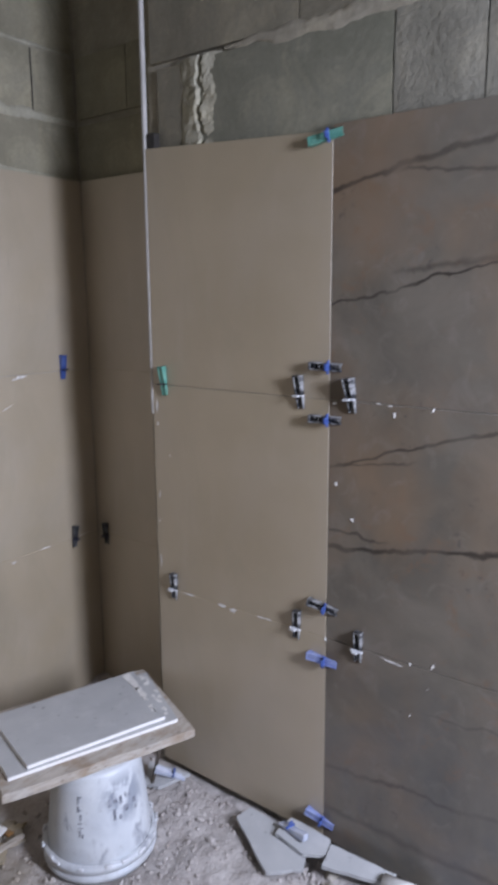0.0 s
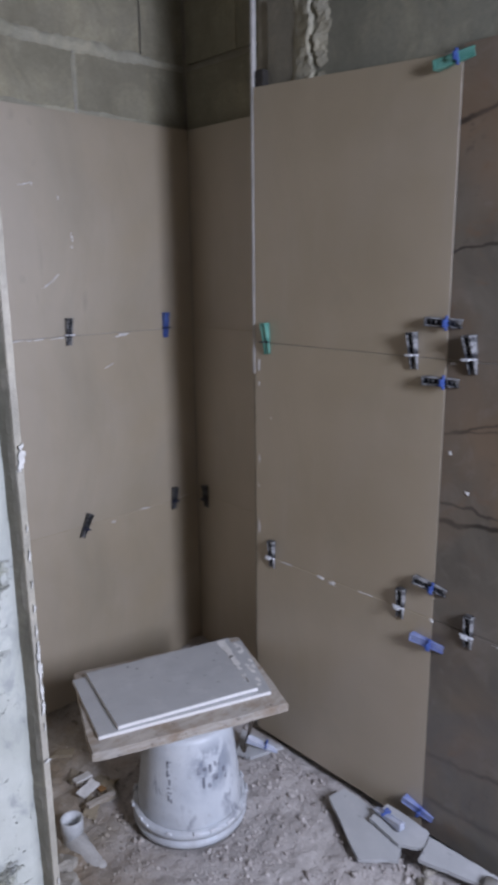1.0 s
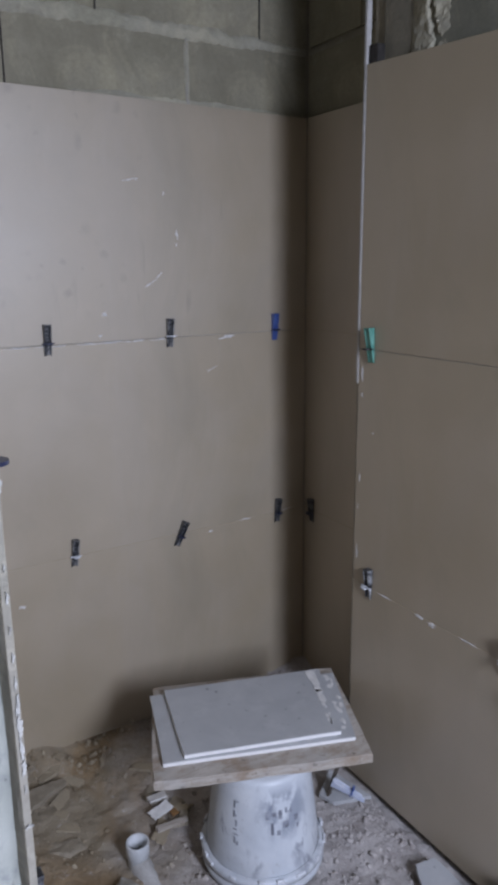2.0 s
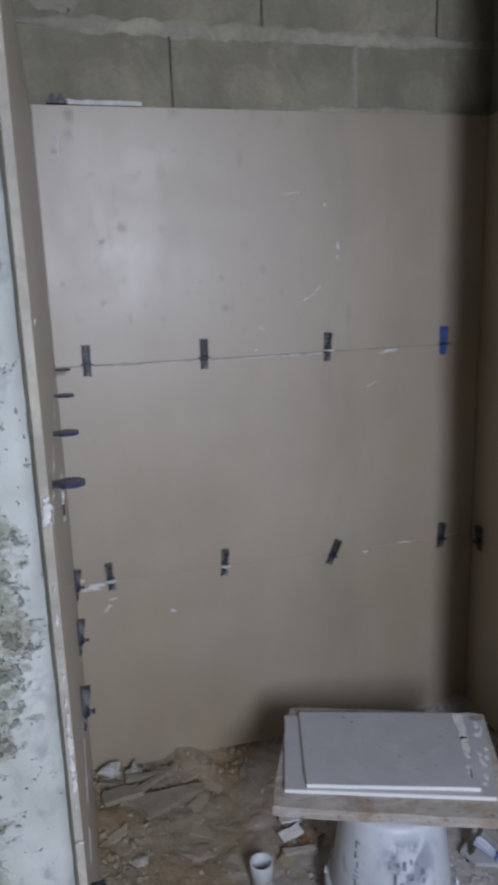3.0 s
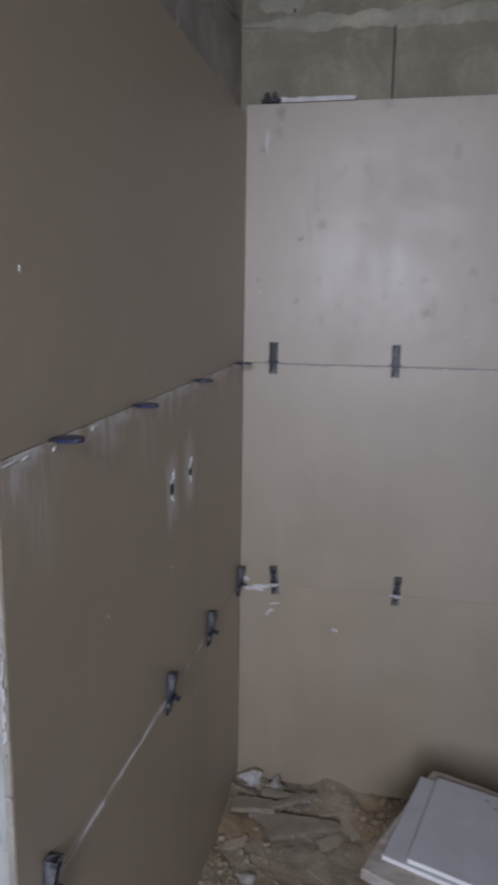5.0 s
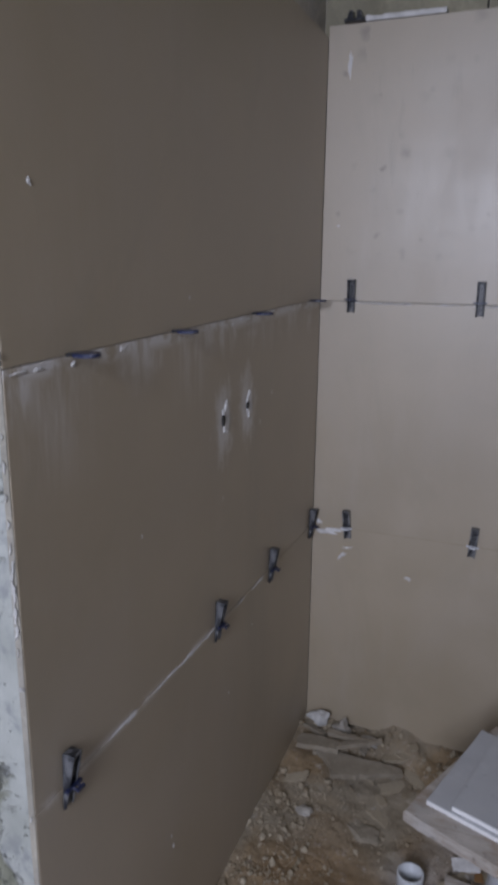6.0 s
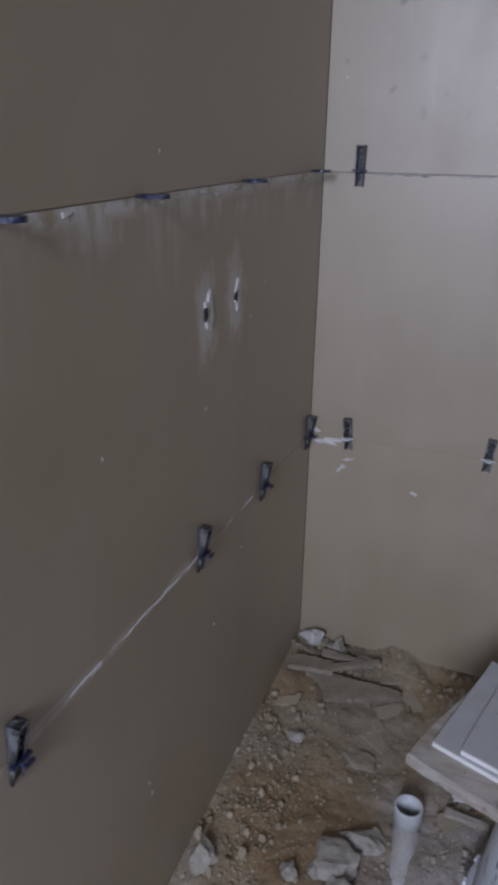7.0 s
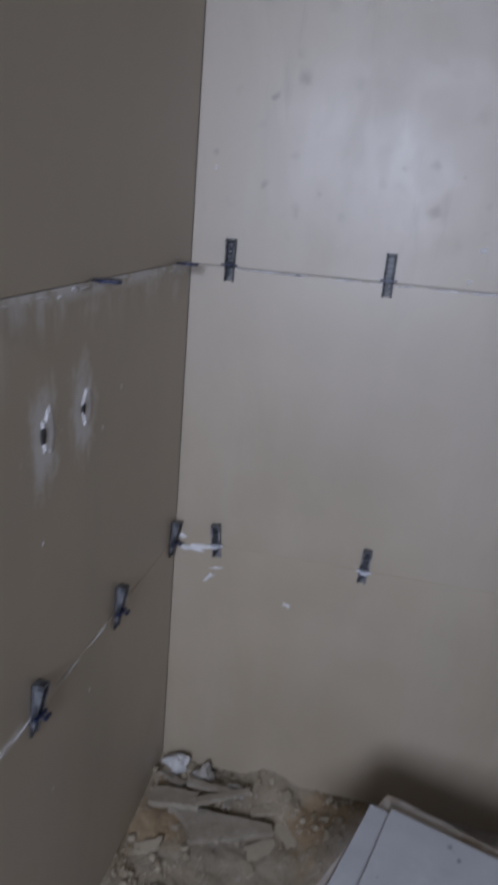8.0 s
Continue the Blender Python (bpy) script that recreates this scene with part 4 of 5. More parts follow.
stone("broken_stone", 0.243, -0.330, (0.080, 0.050, 0.014), 44, "flat dusty stone bedded in sand", -30, 0.0, SHARD)
stone("broken_stone", 0.097, -0.338, (0.04, 0.035, 0.022), 45, "small pale stone on brown sand", 15)
stone("broken_stone", 0.194, -0.685, (0.035, 0.03, 0.02), 46, "small pale stone on brown sand", 70)
stone("broken_stone", 0.045, -0.045, (0.055, 0.045, 0.04), 48, "pale stone in the wall corner", 10, 0.02, FLAKE)
stone("broken_stone", 0.12, -0.040, (0.045, 0.035, 0.035), 49, "grey stone in the wall corner", 40, 0.01)
stone("broken_stone", 0.20, -0.065, (0.05, 0.03, 0.028), 50, "dusty stone by the wall", 10, 0.01)
stone("broken_stone", 0.925, -1.190, (0.040, 0.036, 0.036), 51, "pale broken block corner by the wall", 30, 0.0, STONE)
stone("broken_stone", 0.865, -1.215, (0.038, 0.032, 0.028), 52, "pale broken block corner on rubble", 80, 0.0, STONE)
stone("broken_stone", 0.505, -0.325, (0.055, 0.03, 0.02), 53, "dusty stone beside the bucket", 15, 0.0)


def slab_thing(name, outline, z0, thick, label, mat, seed, category, tilt=(0, 0), jag=0.0016):
    cx, cy = sum(p[0] for p in outline) / len(outline), sum(p[1] for p in outline) / len(outline)
    bm = rough_slab([(x - cx, y - cy) for x, y in outline], 0, thick, jag, random.Random(seed), 7)
    ob = as_object(name, bm, mat)
    ob.matrix_basis = pose(cx, cy, z0, tilt[0], tilt[1], 0)
    return tagged(ob, label, category)


slab_thing("plaster_shard", [(0.070, -0.145), (0.300, -0.126), (0.306, -0.143), (0.205, -0.196), (0.137, -0.226), (0.118, -0.190)], -0.004, 0.014, "long pale plaster shard on the sand", SHARD, 61, "shard", (3, 4), 0.004)
slab_thing("plaster_shard", [(0.020, -0.120), (0.125, -0.108), (0.130, -0.150), (0.022, -0.178)], 0.018, 0.013, "dusty plaster shard near the corner", SHARD, 62, "shard", (-5, 3), 0.004)
slab_thing("plaster_shard", [(0.09, -0.070), (0.215, -0.090), (0.210, -0.105), (0.09, -0.088)], 0.022, 0.012, "thin dusty lath near the corner", SHARD, 63, "lath", (2, -4))
slab_thing("plaster_shard", [(0.12, -0.135), (0.235, -0.075), (0.240, -0.088), (0.13, -0.150)], 0.030, 0.010, "thin grey stick across the shards", SHARD, 66, "lath", (0, -3))
slab_thing("paper_scrap", [(0.455, -0.372), (0.515, -0.360), (0.520, -0.392), (0.462, -0.400)], -0.002, 0.004, "crumpled white scrap beside the bucket", WHITE, 64, "scrap", (8, -6))
slab_thing("paper_scrap", [(0.470, -0.330), (0.525, -0.322), (0.520, -0.352), (0.468, -0.360)], 0.006, 0.004, "crumpled white scrap beside the bucket", WHITE, 65, "scrap", (-10, 8))
slab_thing("rag", [(0.508, -0.392), (0.524, -0.387), (0.527, -0.408), (0.510, -0.412)], -0.008, 0.005, "small orange rag beside the bucket", RUST, 67, "rag", (4, 0))
slab_thing("wood_stick", [(0.450, -0.432), (0.535, -0.435), (0.535, -0.448), (0.450, -0.446)], -0.006, 0.010, "thin pale stick on the ground", WOOD, 68, "stick", (0, 2))

rnd = random.Random(91)
for i in range(22):
    if i < 14:
        x, y = rnd.uniform(0.02, 0.34), -rnd.uniform(0.02, 0.30)
    else:
        x, y = rnd.uniform(0.42, 0.56), -rnd.uniform(0.16, 0.46)
    w, d, a = rnd.uniform(0.012, 0.045), rnd.uniform(0.008, 0.020), rnd.uniform(0, 6.3)
    ca, sa = math.cos(a), math.sin(a)
    quad = [(x + px * ca - py * sa, y + px * sa + py * ca) for px, py in ((-w, -d), (w * rnd.uniform(0.6, 1), -d * rnd.uniform(0.5, 1)), (w, d), (-w * rnd.uniform(0.5, 1), d))]
    slab_thing("plaster_chip", quad, ground_height(x, y) + 0.001, rnd.uniform(0.004, 0.011), "small dusty plaster chip on the ground", rnd.choice((SHARD, GRAVEL, GRAVEL)), 700 + i, "rubble", (rnd.uniform(-12, 12), rnd.uniform(-12, 12)), 0.003)

bm = box((-0.007, -0.004, 0.0), (0.007, 0.004, 0.165), 0.001)
lath = as_object("wood_lath", bm, DARK_WOOD)
lath.matrix_basis = pose(0.868, -0.600, 0.008, 10, 17, 30)
tagged(lath, "dark thin lath leaning under the board", "lath")

# tile offcuts along the east wall
slab_thing("tile_offcut", [(0.905, -0.895), (0.800, -1.070), (0.862, -1.140), (0.948, -1.100), (0.955, -0.905)], 0.026, 0.010, "grey triangular tile offcut on the rubble", OFFCUT, 71, "tile piece", (0, -3))
slab_thing("tile_offcut", [(0.905, -1.025), (0.890, -1.120), (0.930, -1.182), (0.972, -1.150), (0.972, -1.030)], 0.042, 0.010, "grey tile offcut overlapping another one", OFFCUT, 72, "tile piece", (2, -5))
slab_thing("tile_offcut", [(0.885, -1.180), (0.955, -1.165), (0.968, -1.340), (0.930, -1.330)], 0.040, 0.011, "pale grey narrow tile offcut by the wall", OFFCUT, 73, "rubble", (2, -4))
slab_thing("tile_offcut", [(0.935, -0.528), (0.858, -0.585), (0.870, -0.630), (0.962, -0.672)], 0.024, 0.010, "small grey tile offcut behind the bucket", OFFCUT, 74, "tile piece", (0, -6))

# loose wedges on the offcuts
loose = wedge_clip(DUST_BLUE, BLUE, "loose chalky blue levelling wedge lying on the rubble", length=0.095, solid=True)
loose.matrix_basis = pose(0.930, -1.055, 0.056, 3, -6, 168)
copy_thing(loose, pose(0.918, -0.640, 0.042, 20, -6, 40))

# drain pipe
pipe = empty("drain_pipe", pose(0.381, -0.480, -0.062))
bm = bmesh.new()
lathe(bm, [(0.0255, -0.02), (0.0255, 0.055), (0.0285, 0.058), (0.0285, 0.092), (0.0275, 0.0935), (0.0245, 0.0935), (0.0240, 0.05), (0.0225, -0.02)], 40)
part("socket", bm, PVC, pipe, "upright open socket", True)
bm = bmesh.new()
lathe(bm, [(0.0275, 0.0), (0.0275, 0.022), (0.0245, 0.026), (0.0240, 0.27), (0.020, 0.27)], 40, pose(0.002, -0.008, 0.028, 96, 0, 1))
part("branch", bm, PIPE_DUST, pipe, "branch lying in the sand", True)
tagged(pipe, "grey plastic drain pipe rising from the sand", "pipe")

# short white pipe end by the east wall
bm = bmesh.new()
lathe(bm, [(0.021, 0.0), (0.025, 0.0), (0.025, 0.12), (0.021, 0.12), (0.021, 0.0)], 36)
bmesh.ops.transform(bm, matrix=pose(0.930, -1.325, 0.042, 90, 4, 8), verts=bm.verts)
tagged(as_object("pipe_offcut", bm, WHITE, smooth=True), "short white plastic pipe offcut on the rubble", "pipe")

# gravel scattered over the ground
rnd = random.Random(77)
forms = []
for s in range(14):
    b = lump((1, 1, 0.75), 900 + s, 1, rough=0.5)
    forms.append(([v.co.copy() for v in b.verts], [tuple(v.index for v in f.verts) for f in b.faces]))
    b.free()
vs, fs = [], []
count = 0
while count < 17000:
    x, y = rnd.uniform(-0.02, 1.2), rnd.uniform(-1.5, 0.03)
    if x > EAST - 0.01 and y < YC:
        continue
    right = x - 0.45 * y > 0.72
    near_wall = x < 0.14 or y > -0.12
    if not right and not near_wall and rnd.random() < 0.66:
        continue
    if math.hypot(x - BX, y - BY) < 0.145:
        continue
    if noise.noise(Vector((x * 7, y * 7, 4.4))) + 0.5 * noise.noise(Vector((x * 19, y * 19, 1.4))) < rnd.uniform(-0.35, 0.30):
        continue
    size = 0.0016 + 0.0042 * rnd.random() ** 2.5 + 0.014 * rnd.random() ** 18
    if near_wall:
        size *= 1.3
    co, faces = forms[rnd.randrange(14)]
    turn = Euler((rnd.uniform(0, 6), rnd.uniform(0, 6), rnd.uniform(0, 6))).to_matrix() * size
    base = Vector((x, y, ground_height(x, y) + size * 0.2))
    k = len(vs)
    vs += [tuple(base + turn @ c) for c in co]
    fs += [tuple(i + k for i in f) for f in faces]
    count += 1
me = bpy.data.meshes.new("gravel")
me.from_pydata(vs, [], fs)
me.update()
me.materials.append(GRAVEL)
tagged(new("gravel", me), "loose pale gravel and plaster crumbs on the ground", "gravel", kind="stuff")


# ---------------------------------------------------------------- mortar splashes, smears and holes on the tiles
def splashes(name, wall, spots, label, plane=None):
    """Thin uneven dabs of mortar: along, height, half width, half height, turn."""
    bm = bmesh.new()
    r = random.Random(len(spots) * 7 + 1)
    for along, z, w, h, turn in spots:
        m = clip_pose(wall, along, z, turn, plane)
        k = 14
        ring, inner = [], []
        for i in range(k):
            a = 2 * math.pi * i / k
            f = r.uniform(0.35, 1.25)
            ring.append(bm.verts.new(m @ Vector((w * f * math.cos(a), h * f * math.sin(a), 0.0004))))
            inner.append(bm.verts.new(m @ Vector((0.6 * w * f * math.cos(a), 0.6 * h * f * math.sin(a), 0.0006 + min(0.0010, w * 0.15)))))
        bm.faces.new(inner)
        for i in range(k):
            bm.faces.new((ring[i], ring[(i + 1) % k], inner[(i + 1) % k], inner[i]))
    return tagged(as_object(name, bm, WHITE), label, "mortar", kind="stuff")


rnd = random.Random(31)
north_spots = [(0.738, 1.592, .004, .005, 0), (0.775, 1.483, .004, .012, 8), (0.772, 1.455, .003, .006, 0), (0.690, 1.352, .022, .003, 28), (0.715, 1.372, .012, .003, 40),
               (0.551, 1.273, .009, .006, 20), (0.535, 1.215, .006, .005, 0), (0.881, 1.100, .020, .0025, 22), (0.640, 1.622, .020, .003, 12), (0.660, 1.625, .004, .004, 0),
               (0.084, 0.519, .006, .018, -40), (0.265, 0.484, .012, .008, 10), (0.045, 0.585, .035, .010, 4), (0.015, 0.61, .012, .010, 0), (0.10, 0.545, .016, .004, 10),
               (0.055, 1.74, .006, .03, 4), (0.04, 1.38, .004, .004, 0), (0.930, 1.19, .028, .006, 4), (0.99, 0.60, .02, .003, 0), (0.86, 0.585, .012, .004, 0), (1.15, 0.605, .025, .002, 8)]
for i in range(40):
    north_spots.append((rnd.uniform(0.09, 0.72), 1.1968 - rnd.uniform(0, 0.0022), rnd.uniform(0.008, 0.030), rnd.uniform(0.0009, 0.0024), 0))
splashes("mortar_splash", "north", north_spots, "dried white mortar dabs on the beige tiles")
west_spots = [(-0.908, 0.891, .003, .004, 0), (-0.828, 0.269, .004, .006, 0), (-0.835, 0.295, .003, .004, 0), (-0.74, 1.235, .002, .005, 0), (-0.35, 1.02, .003, .006, -10), (-0.42, 0.97, .003, .005, -20),
              (-0.61, 0.86, .002, .004, 0), (-1.12, 1.37, .004, .006, 40), (-0.45, 0.52, .003, .005, 0), (-0.58, 0.43, .003, .003, 0)]
for i in range(16):
    y = rnd.uniform(-1.16, -0.01)
    west_spots.append((y, west_joint(y, 2) - 0.004 - rnd.uniform(0, 0.010), rnd.uniform(0.006, 0.022), rnd.uniform(0.0015, 0.005), rnd.uniform(-3, 3)))
for i in range(14):
    y = rnd.uniform(-1.05, -0.15)
    west_spots.append((y, west_joint(y, 1) - 0.002 - rnd.uniform(0, 0.005), rnd.uniform(0.01, 0.045), rnd.uniform(0.0015, 0.0045), rnd.uniform(-1, 3)))
splashes("mortar_splash", "west", west_spots, "white mortar smeared along the joints of the tiles")
east_spots = [(-1.186, 0.918, 0.0060, 0.0060, 0), (-1.14, 1.00, 0.0036, 0.0060, 0), (-1.245, 1.20, 0.0084, 0.0018, -4), (-1.275, 1.197, 0.0072, 0.0024, 0), (-1.285, 1.178, 0.0042, 0.0072, -10), (-1.375, 1.195, 0.0036, 0.0060, -30),
              (-1.345, 0.60, 0.0030, 0.0054, -20), (-1.40, 0.61, 0.0036, 0.0108, -30), (-1.39, 0.55, 0.0018, 0.0030, 0), (-1.35, 0.47, 0.0018, 0.0036, 0), (-1.30, 0.59, 0.0300, 0.0024, -6), (-1.135, 1.192, 0.0084, 0.0036, 0),
              (-1.117, 0.595, .006, .006, 0), (-0.66, 0.597, .03, .003, 0), (-0.78, 0.595, .024, .004, 0), (-0.82, 0.592, .016, .007, 0), (-0.92, 0.598, .03, .002, 0), (-0.555, 1.14, .005, .02, 0), (-0.556, 1.09, .004, .008, 0),
              (-0.552, 0.80, .0025, .008, 0), (-0.552, 0.68, .003, .024, 0), (-0.556, 0.88, .004, .012, 0), (-0.60, 1.00, .003, .004, 0)]
splashes("mortar_splash", "east", east_spots, "dried white mortar flecks on the wall tiles")


def pipe_hole(along, z, size, label):
    """A rough drilled hole with a plastered rim."""
    root = empty("drilled_hole", clip_pose("west", along, z))
    r = random.Random(int(along * -1000))
    # the dark inside is a flat disc, the hole's shade painted on
    for name, mat, wide, tall, dx, lift in (("rim", WHITE, 0.62, 1.10, 0.32, 0.0026), ("hollow", DARK, 0.20, 0.40, -0.14, 0.0036)):
        bm = bmesh.new()
        k = 36
        ring = []
        for i in range(k):
            a = 2 * math.pi * i / k
            f = 1 + 0.38 * noise.noise(Vector((math.cos(a) * 1.6, math.sin(a) * 1.6, along * 9 + lift * 900))) + r.uniform(-0.07, 0.07)
            ring.append((size * (wide * f * math.cos(a) + dx), size * tall * f * math.sin(a)))
        outer = [bm.verts.new((x, z, 0.0002)) for x, z in ring]
        inner = [bm.verts.new((size * dx + (x - size * dx) * 0.8, z * 0.8, lift)) for x, z in ring]
        bm.faces.new(inner)
        for i in range(k):
            bm.faces.new((outer[i], outer[(i + 1) % k], inner[(i + 1) % k], inner[i]))
        part(name, bm, mat, root)
    return tagged(root, label, "pipe hole", "drilled holes in the wall tile")


pipe_hole(-0.606, 1.010, 0.027, "rough hole with white plaster rim in the tile")
pipe_hole(-0.489, 1.018, 0.024, "rough hole with white plaster rim in the tile")
# mortar bead along the top of the north tiles
bm = bmesh.new()
cross = []
for i in range(30):
    x = 0.085 + 0.0062 * i
    h = 1.837 + 0.004 * noise.noise(Vector((x * 40, 0, 0))) + 0.002 * noise.noise(Vector((x * 150, 0, 0)))
    cross.append([bm.verts.new(c) for c in ((x, 0.001, 1.8265), (x, 0.001 + 0.002 * noise.noise(Vector((x * 60, 3, 0))), h), (x, 0.03, h + 0.004), (x, 0.03, 1.8265))])
for p, q in zip(cross, cross[1:]):
    for k in range(4):
        bm.faces.new((p[k], q[k], q[(k + 1) % 4], p[(k + 1) % 4]))
bm.faces.new(cross[0])
bm.faces.new(cross[-1][::-1])
tagged(as_object("mortar_bead", bm, WHITE), "white mortar bead along the tile top edge", "mortar")

# ---------------------------------------------------------------- tiles and blocks
full = {}


def tile_run(wall, turn_pose, start, width, mats, name="tile", depth=0.0, flip=1):
    for z0, z1, mat in zip(ROWS_Z, TOPS_Z, mats):
        key = (round(width, 4), round(z1 - z0, 4), mat.name)
        if key not in full:
            full[key] = chamfered(width - JOINT, z1 - z0 - JOINT, 0.0095, 0.0007)
        wall_piece(name, full[key], mat, wall, turn_pose(start, z0, depth))


tile_run(wall_north, on_north, 0.0008, RECESS - 0.001, (TILE, TILE, TILE_SMUDGED))
for row in range(3):
    me = chamfered(1.182 - JOINT, 1.0, 0.0095)
    for v in me.vertices:
        y = -1.182 + v.co.x
        low = 0.006 if row == 0 else west_joint(y, row)
        top = (west_joint(y, row + 1) if row < 2 else 1.803) - JOINT
        v.co.z = low + (top - low) * v.co.z
    wall_piece("tile", me, TILE_HAZED, wall_west, on_west(-1.182, 0.0))
ROWS_Z[0] = 0.026
tile_run(wall_east, on_east, YC - 0.003, 1.120 + YC - 0.003, (TILE, TILE, TILE))
for ob in wall_east.children:
    # the top course of the plain tiles falls a little towards the veined ones
    if ob.matrix_basis.translation.z > 1.0:
        for v in ob.data.vertices:
            if v.co.z > 0.3:
                v.co.z -= 0.034 * v.co.x / 0.58
full.clear()
TOPS_Z[2] = 1.805
tile_run(wall_east, on_east, -1.1192, 1.2, (MARBLE, MARBLE, MARBLE), depth=0.0002)
TOPS_Z[2] = 1.826
ROWS_Z[0] = 0.006
for ob in [o for o in wall_east.children if o.data.materials[0] == MARBLE]:
    ob.data = ob.data.copy()
    m = ob.matrix_basis.copy()
    ob.data.transform(m)
    ob.matrix_basis = Matrix.Identity(4)
tile_run(wall_recess, lambda y, z, d: on_east(y, z, d, RECESS), -0.0005, -YC - 0.02, (TILE, TILE, TILE))


def block_run(wall, turn_pose, joints, z0, z1, seed, depth, gap=0.004, rough=0.0014, mat=None):
    for i, (a, b) in enumerate(zip(joints, joints[1:])):
        lo = min(a, b)
        me_ob = rough_block(abs(b - a) - gap, z1 - z0, seed + i, 0.03, rough)
        ob = part("concrete_block", me_ob, mat or BLOCK, wall)
        ob.matrix_basis = turn_pose(a if b > a else a, z0, depth)
        for p in ob.data.polygons:
            p.use_smooth = True


D = BLOCK_DEPTH
block_run(wall_north, on_north, (-0.02, 0.352, 0.845, 1.25), 1.79, 2.004, 100, D)
block_run(wall_north, on_north, (-0.02, 0.112, 0.592, 1.085, 1.25), 2.026, 2.215, 110, D)
block_run(wall_north, on_north, (-0.02, 0.352, 0.845, 1.25), 2.230, 2.42, 120, D)
block_run(wall_west, on_west, (-1.160, -0.98, -0.49, 0.05), 1.79, 2.004, 130, 0.022, mat=ADHESIVE)
block_run(wall_west, on_west, (-1.160, -0.74, -0.25, 0.05), 2.026, 2.215, 140, 0.022, mat=ADHESIVE)
block_run(wall_east, on_east, (YC - 0.03, -0.690), 1.79, 2.018, 150, 0.024, mat=BLOCK_EAST)
block_run(wall_east, on_east, (-0.715, -1.250), 1.79, 2.018, 152, 0.020, 0.004, 0.0012, BLOCK_DARK)
block_run(wall_east, on_east, (-1.250, -1.445, -1.94), 1.79, 2.018, 156, 0.019, 0.004, 0.003, BLOCK_ROUGH)
block_run(wall_east, on_east, (YC - 0.01, -1.015, -1.51, -2.0), 2.034, 2.225, 160, 0.020, mat=BLOCK_EAST)
block_run(wall_recess, lambda y, z, d: on_east(y, z, d, RECESS), (0.03, -0.46, -0.56), 1.79, 2.004, 170, 0.024)
block_run(wall_recess, lambda y, z, d: on_east(y, z, d, RECESS), (0.03, -0.21, -0.56), 2.026, 2.215, 175, 0.024)
for x, z0, z1 in ((0.347, 1.80, 2.004), (0.587, 2.026, 2.215), (1.080, 2.026, 2.215), (0.107, 2.04, 2.215)):
    part("open_joint", box((x - 0.0015, D - 0.002, z0), (x + 0.0025, D + 0.020, z1 - 0.004)), DARK, wall_north, "dark open joint")
part("filled_joint", box((0.8395, D - 0.004, 1.80), (0.8495, D + 0.02, 2.000), 0.002), ADHESIVE, wall_north, "pale mortar filled joint")
for y in (-1.256, -1.452):
    part("open_joint", box((EAST + 0.022, y - 0.0025, 1.80), (EAST + 0.05, y + 0.003, 2.018)), DARK, wall_east, "dark open joint")
# crumbling mortar in the broken upright joint
bm = bmesh.new()
g = []
for i in range(29):
    col = []
    for k in range(74):
        v = -0.082 + 0.164 * i / 28
        z = 1.798 + 0.226 * k / 73
        p = Vector((2.1, v * 30, z * 30))
        bend = 0.010 * noise.noise(Vector((0, 0, z * 14))) + 0.006 * noise.noise(Vector((7, 0, z * 45)))
        ridge = max(0.0, 1 - abs(v) / (0.070 + 0.012 * noise.noise(Vector((3, v * 20, z * 11))))) ** 0.6
        lift = ridge * (0.014 + 0.009 * noise.noise(p * 0.9) + 0.003 * noise.noise(p * 2.6))
        lift += 0.002 * ridge * noise.noise(p * 6.0) - 0.020 * max(0.0, 1 - abs(v - 1.6 * bend - 0.004) / 0.008)
        col.append(bm.verts.new((EAST + 0.027 - lift, -0.718 - v, z)))
    g.append(col)
for i in range(28):
    for k in range(73):
        bm.faces.new((g[i][k], g[i + 1][k], g[i + 1][k + 1], g[i][k + 1]))
tagged(as_object("broken_mortar", bm, SMEAR), "crumbling cracked mortar in the broken block joint", "mortar")


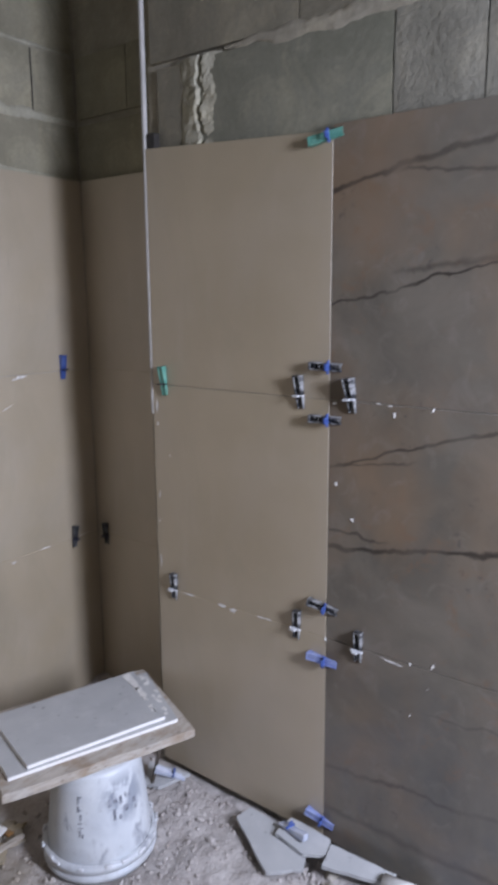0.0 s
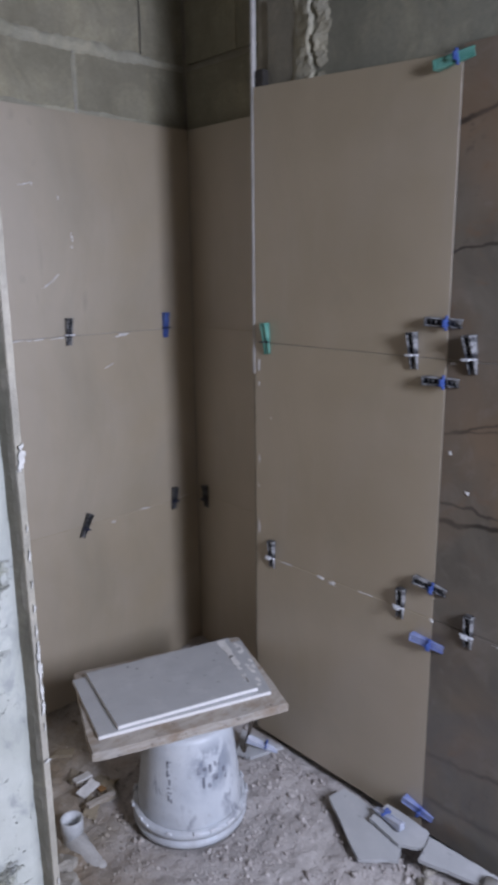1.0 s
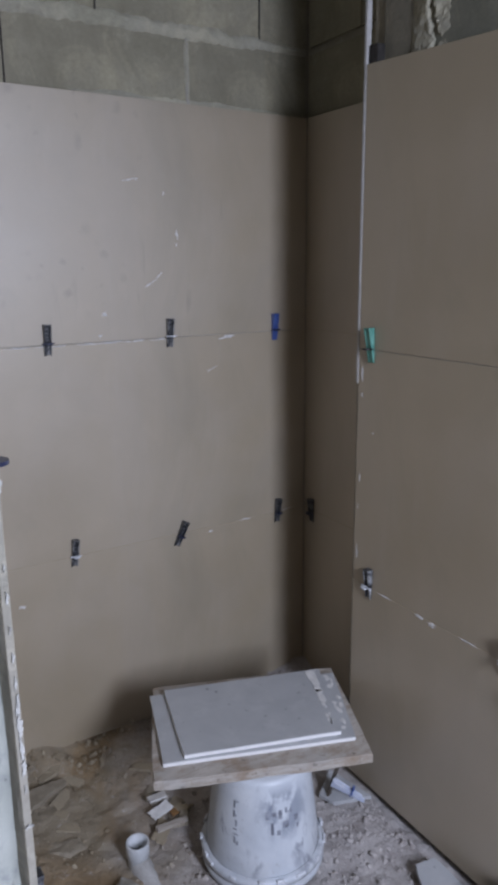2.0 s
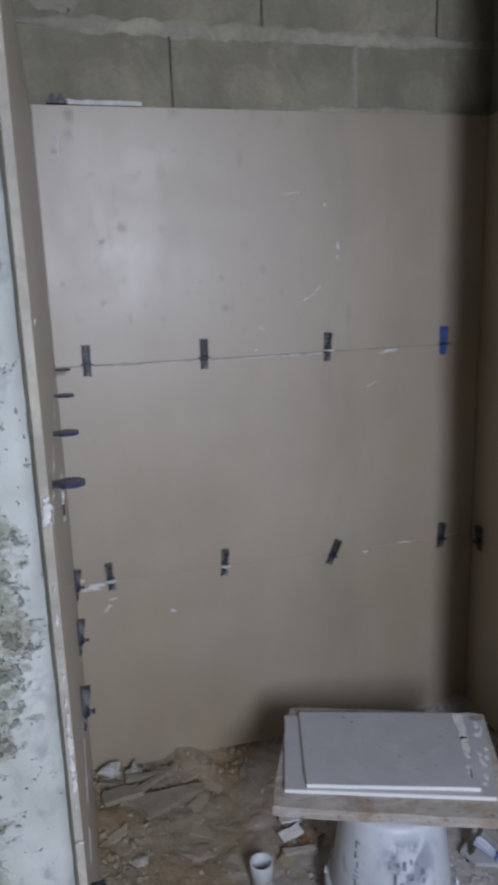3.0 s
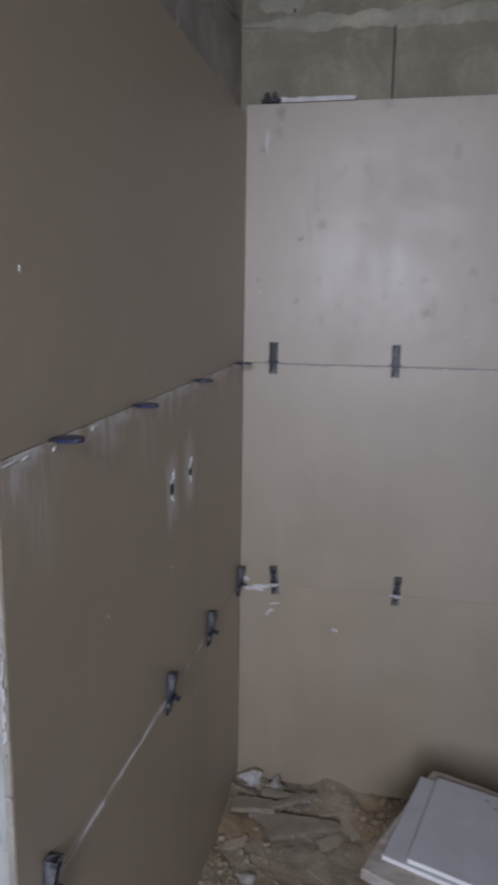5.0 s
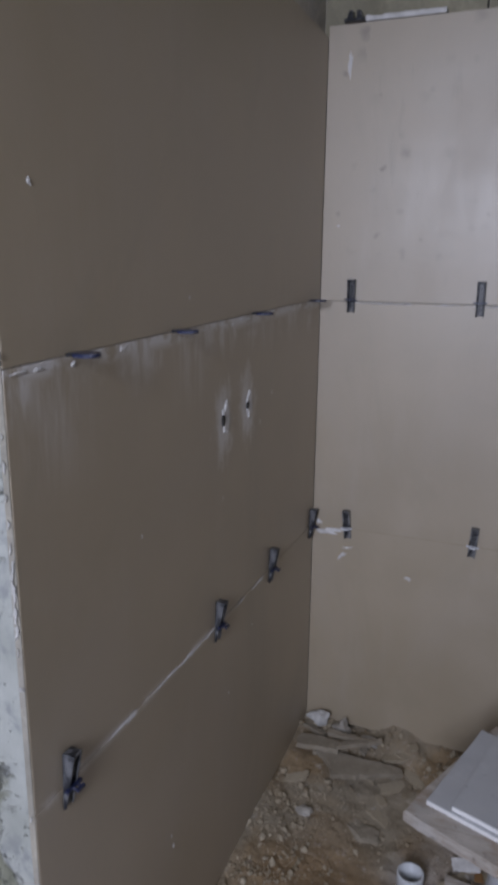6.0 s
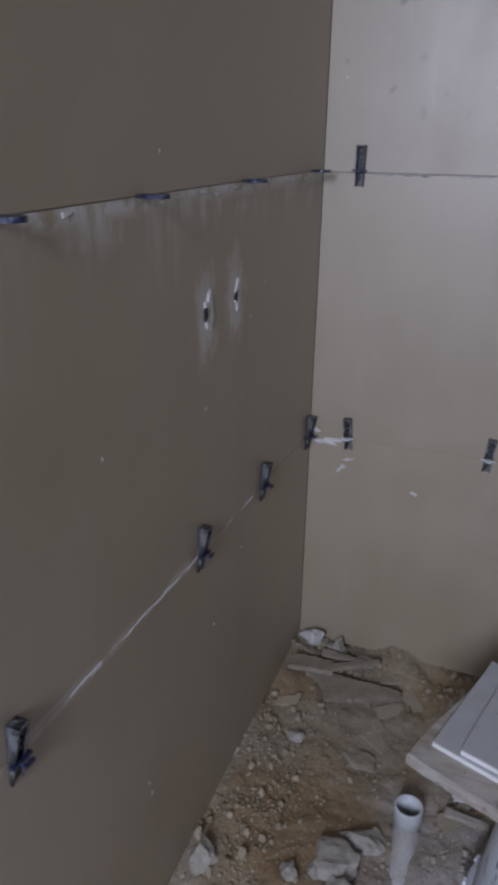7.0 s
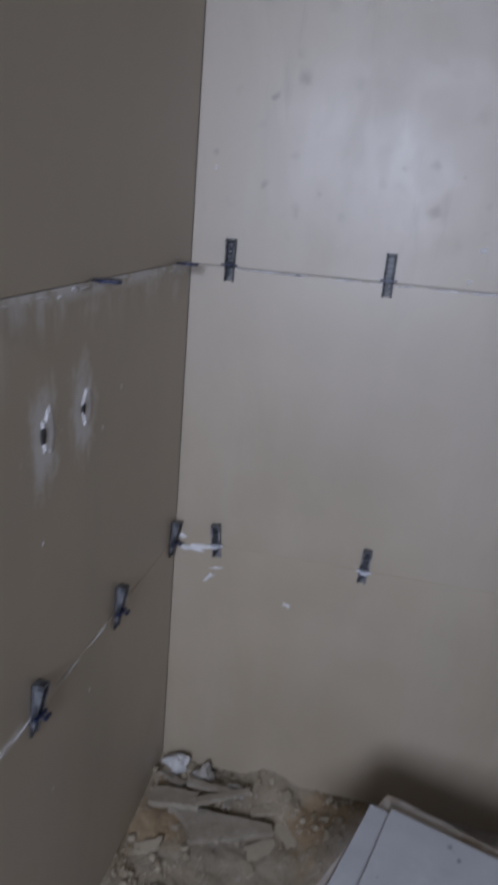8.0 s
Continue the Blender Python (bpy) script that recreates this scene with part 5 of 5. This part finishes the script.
# mortar smeared over the block joints
def mortar_band(parent, m, length, half, seed, lift=0.004, upright=False, mat=None):
    """A strip along x (or z) of a wall piece, its two edges ragged, thicker in the middle."""
    off = Vector((seed * 7.3, seed * 3.1, 0))
    k = max(8, int(length / 0.009))
    bm = bmesh.new()
    rows = []
    for i in range(k + 1):
        u = length * i / k
        ends = min(1.0, 6 * min(i, k - i) / k + 0.15)
        row = []
        for j in range(9):
            f = j / 4 - 1
            p = Vector((u * 9, f * 2, 0)) + off
            w = half * ends * (1 + 0.75 * noise.noise(Vector((u * 13, 5 * (f > 0), 0)) + off) + 0.35 * noise.noise(Vector((u * 55, 5 * (f > 0), 2)) + off))
            y = 0.003 - (0.003 + lift) * (1 - abs(f) ** 2.5) * (1 + 0.5 * noise.noise(p * 1.7)) - 0.0015 * noise.noise(p * 6) * (abs(f) < 0.9)
            row.append(bm.verts.new((f * w, y, u) if upright else (u, y, f * w)))
        rows.append(row)
    for p, q in zip(rows, rows[1:]):
        for j in range(8):
            bm.faces.new((p[j], q[j], q[j + 1], p[j + 1]))
    ob = part("mortar_smear", bm, mat or SMEAR, parent, "pale mortar smeared over the joint", True)
    ob.matrix_basis = m
    return ob


mortar_band(wall_north, on_north(-0.02, 2.016, D - 0.001), 1.24, 0.021, 1)
mortar_band(wall_north, on_north(0.50, 1.836, D - 0.001), 0.70, 0.011, 2, 0.002)
mortar_band(wall_north, on_north(0.845, 1.835, D - 0.001), 0.175, 0.009, 3, 0.004, True)
mortar_band(wall_north, on_north(0.02, 2.060, D - 0.001), 0.11, 0.030, 4, 0.002)
mortar_band(wall_north, on_north(-0.02, 2.223, D - 0.001), 1.24, 0.012, 5)
mortar_band(wall_east, on_east(-0.80, 2.024, 0.019), 1.15, 0.019, 6, 0.002, mat=MORTAR)
mortar_band(wall_west, on_west(-1.14, 2.014, 0.021), 1.14, 0.015, 7)
# solid dark box: the gap's shade is put into its colour
part("open_joint", box((EAST + 0.004, YC - 0.032, 1.806), (EAST + 0.030, YC - 0.006, 1.862)), DARK, wall_east, "solid dark fill for the shaded gap behind the trim")

# grout wiped flush into the lower joints
part("grout", box((0.002, 0.0004, 0.5970), (RECESS - 0.002, 0.004, 0.6012)), GROUT, wall_north, "beige grout wiped into the joint")
part("grout", box((RECESS + 0.0004, YC + 0.022, 0.5970), (RECESS + 0.004, -0.002, 0.6012)), GROUT, wall_recess, "beige grout wiped into the joint")
part("grout", box((RECESS + 0.0004, YC + 0.022, 1.1970), (RECESS + 0.004, -0.002, 1.2012)), GROUT, wall_recess, "beige grout wiped into the joint")
part("grout", box((EAST + 0.0004, -1.118, 0.5970), (EAST + 0.004, YC - 0.006, 0.6012)), GROUT, wall_east, "beige grout wiped into the joint")
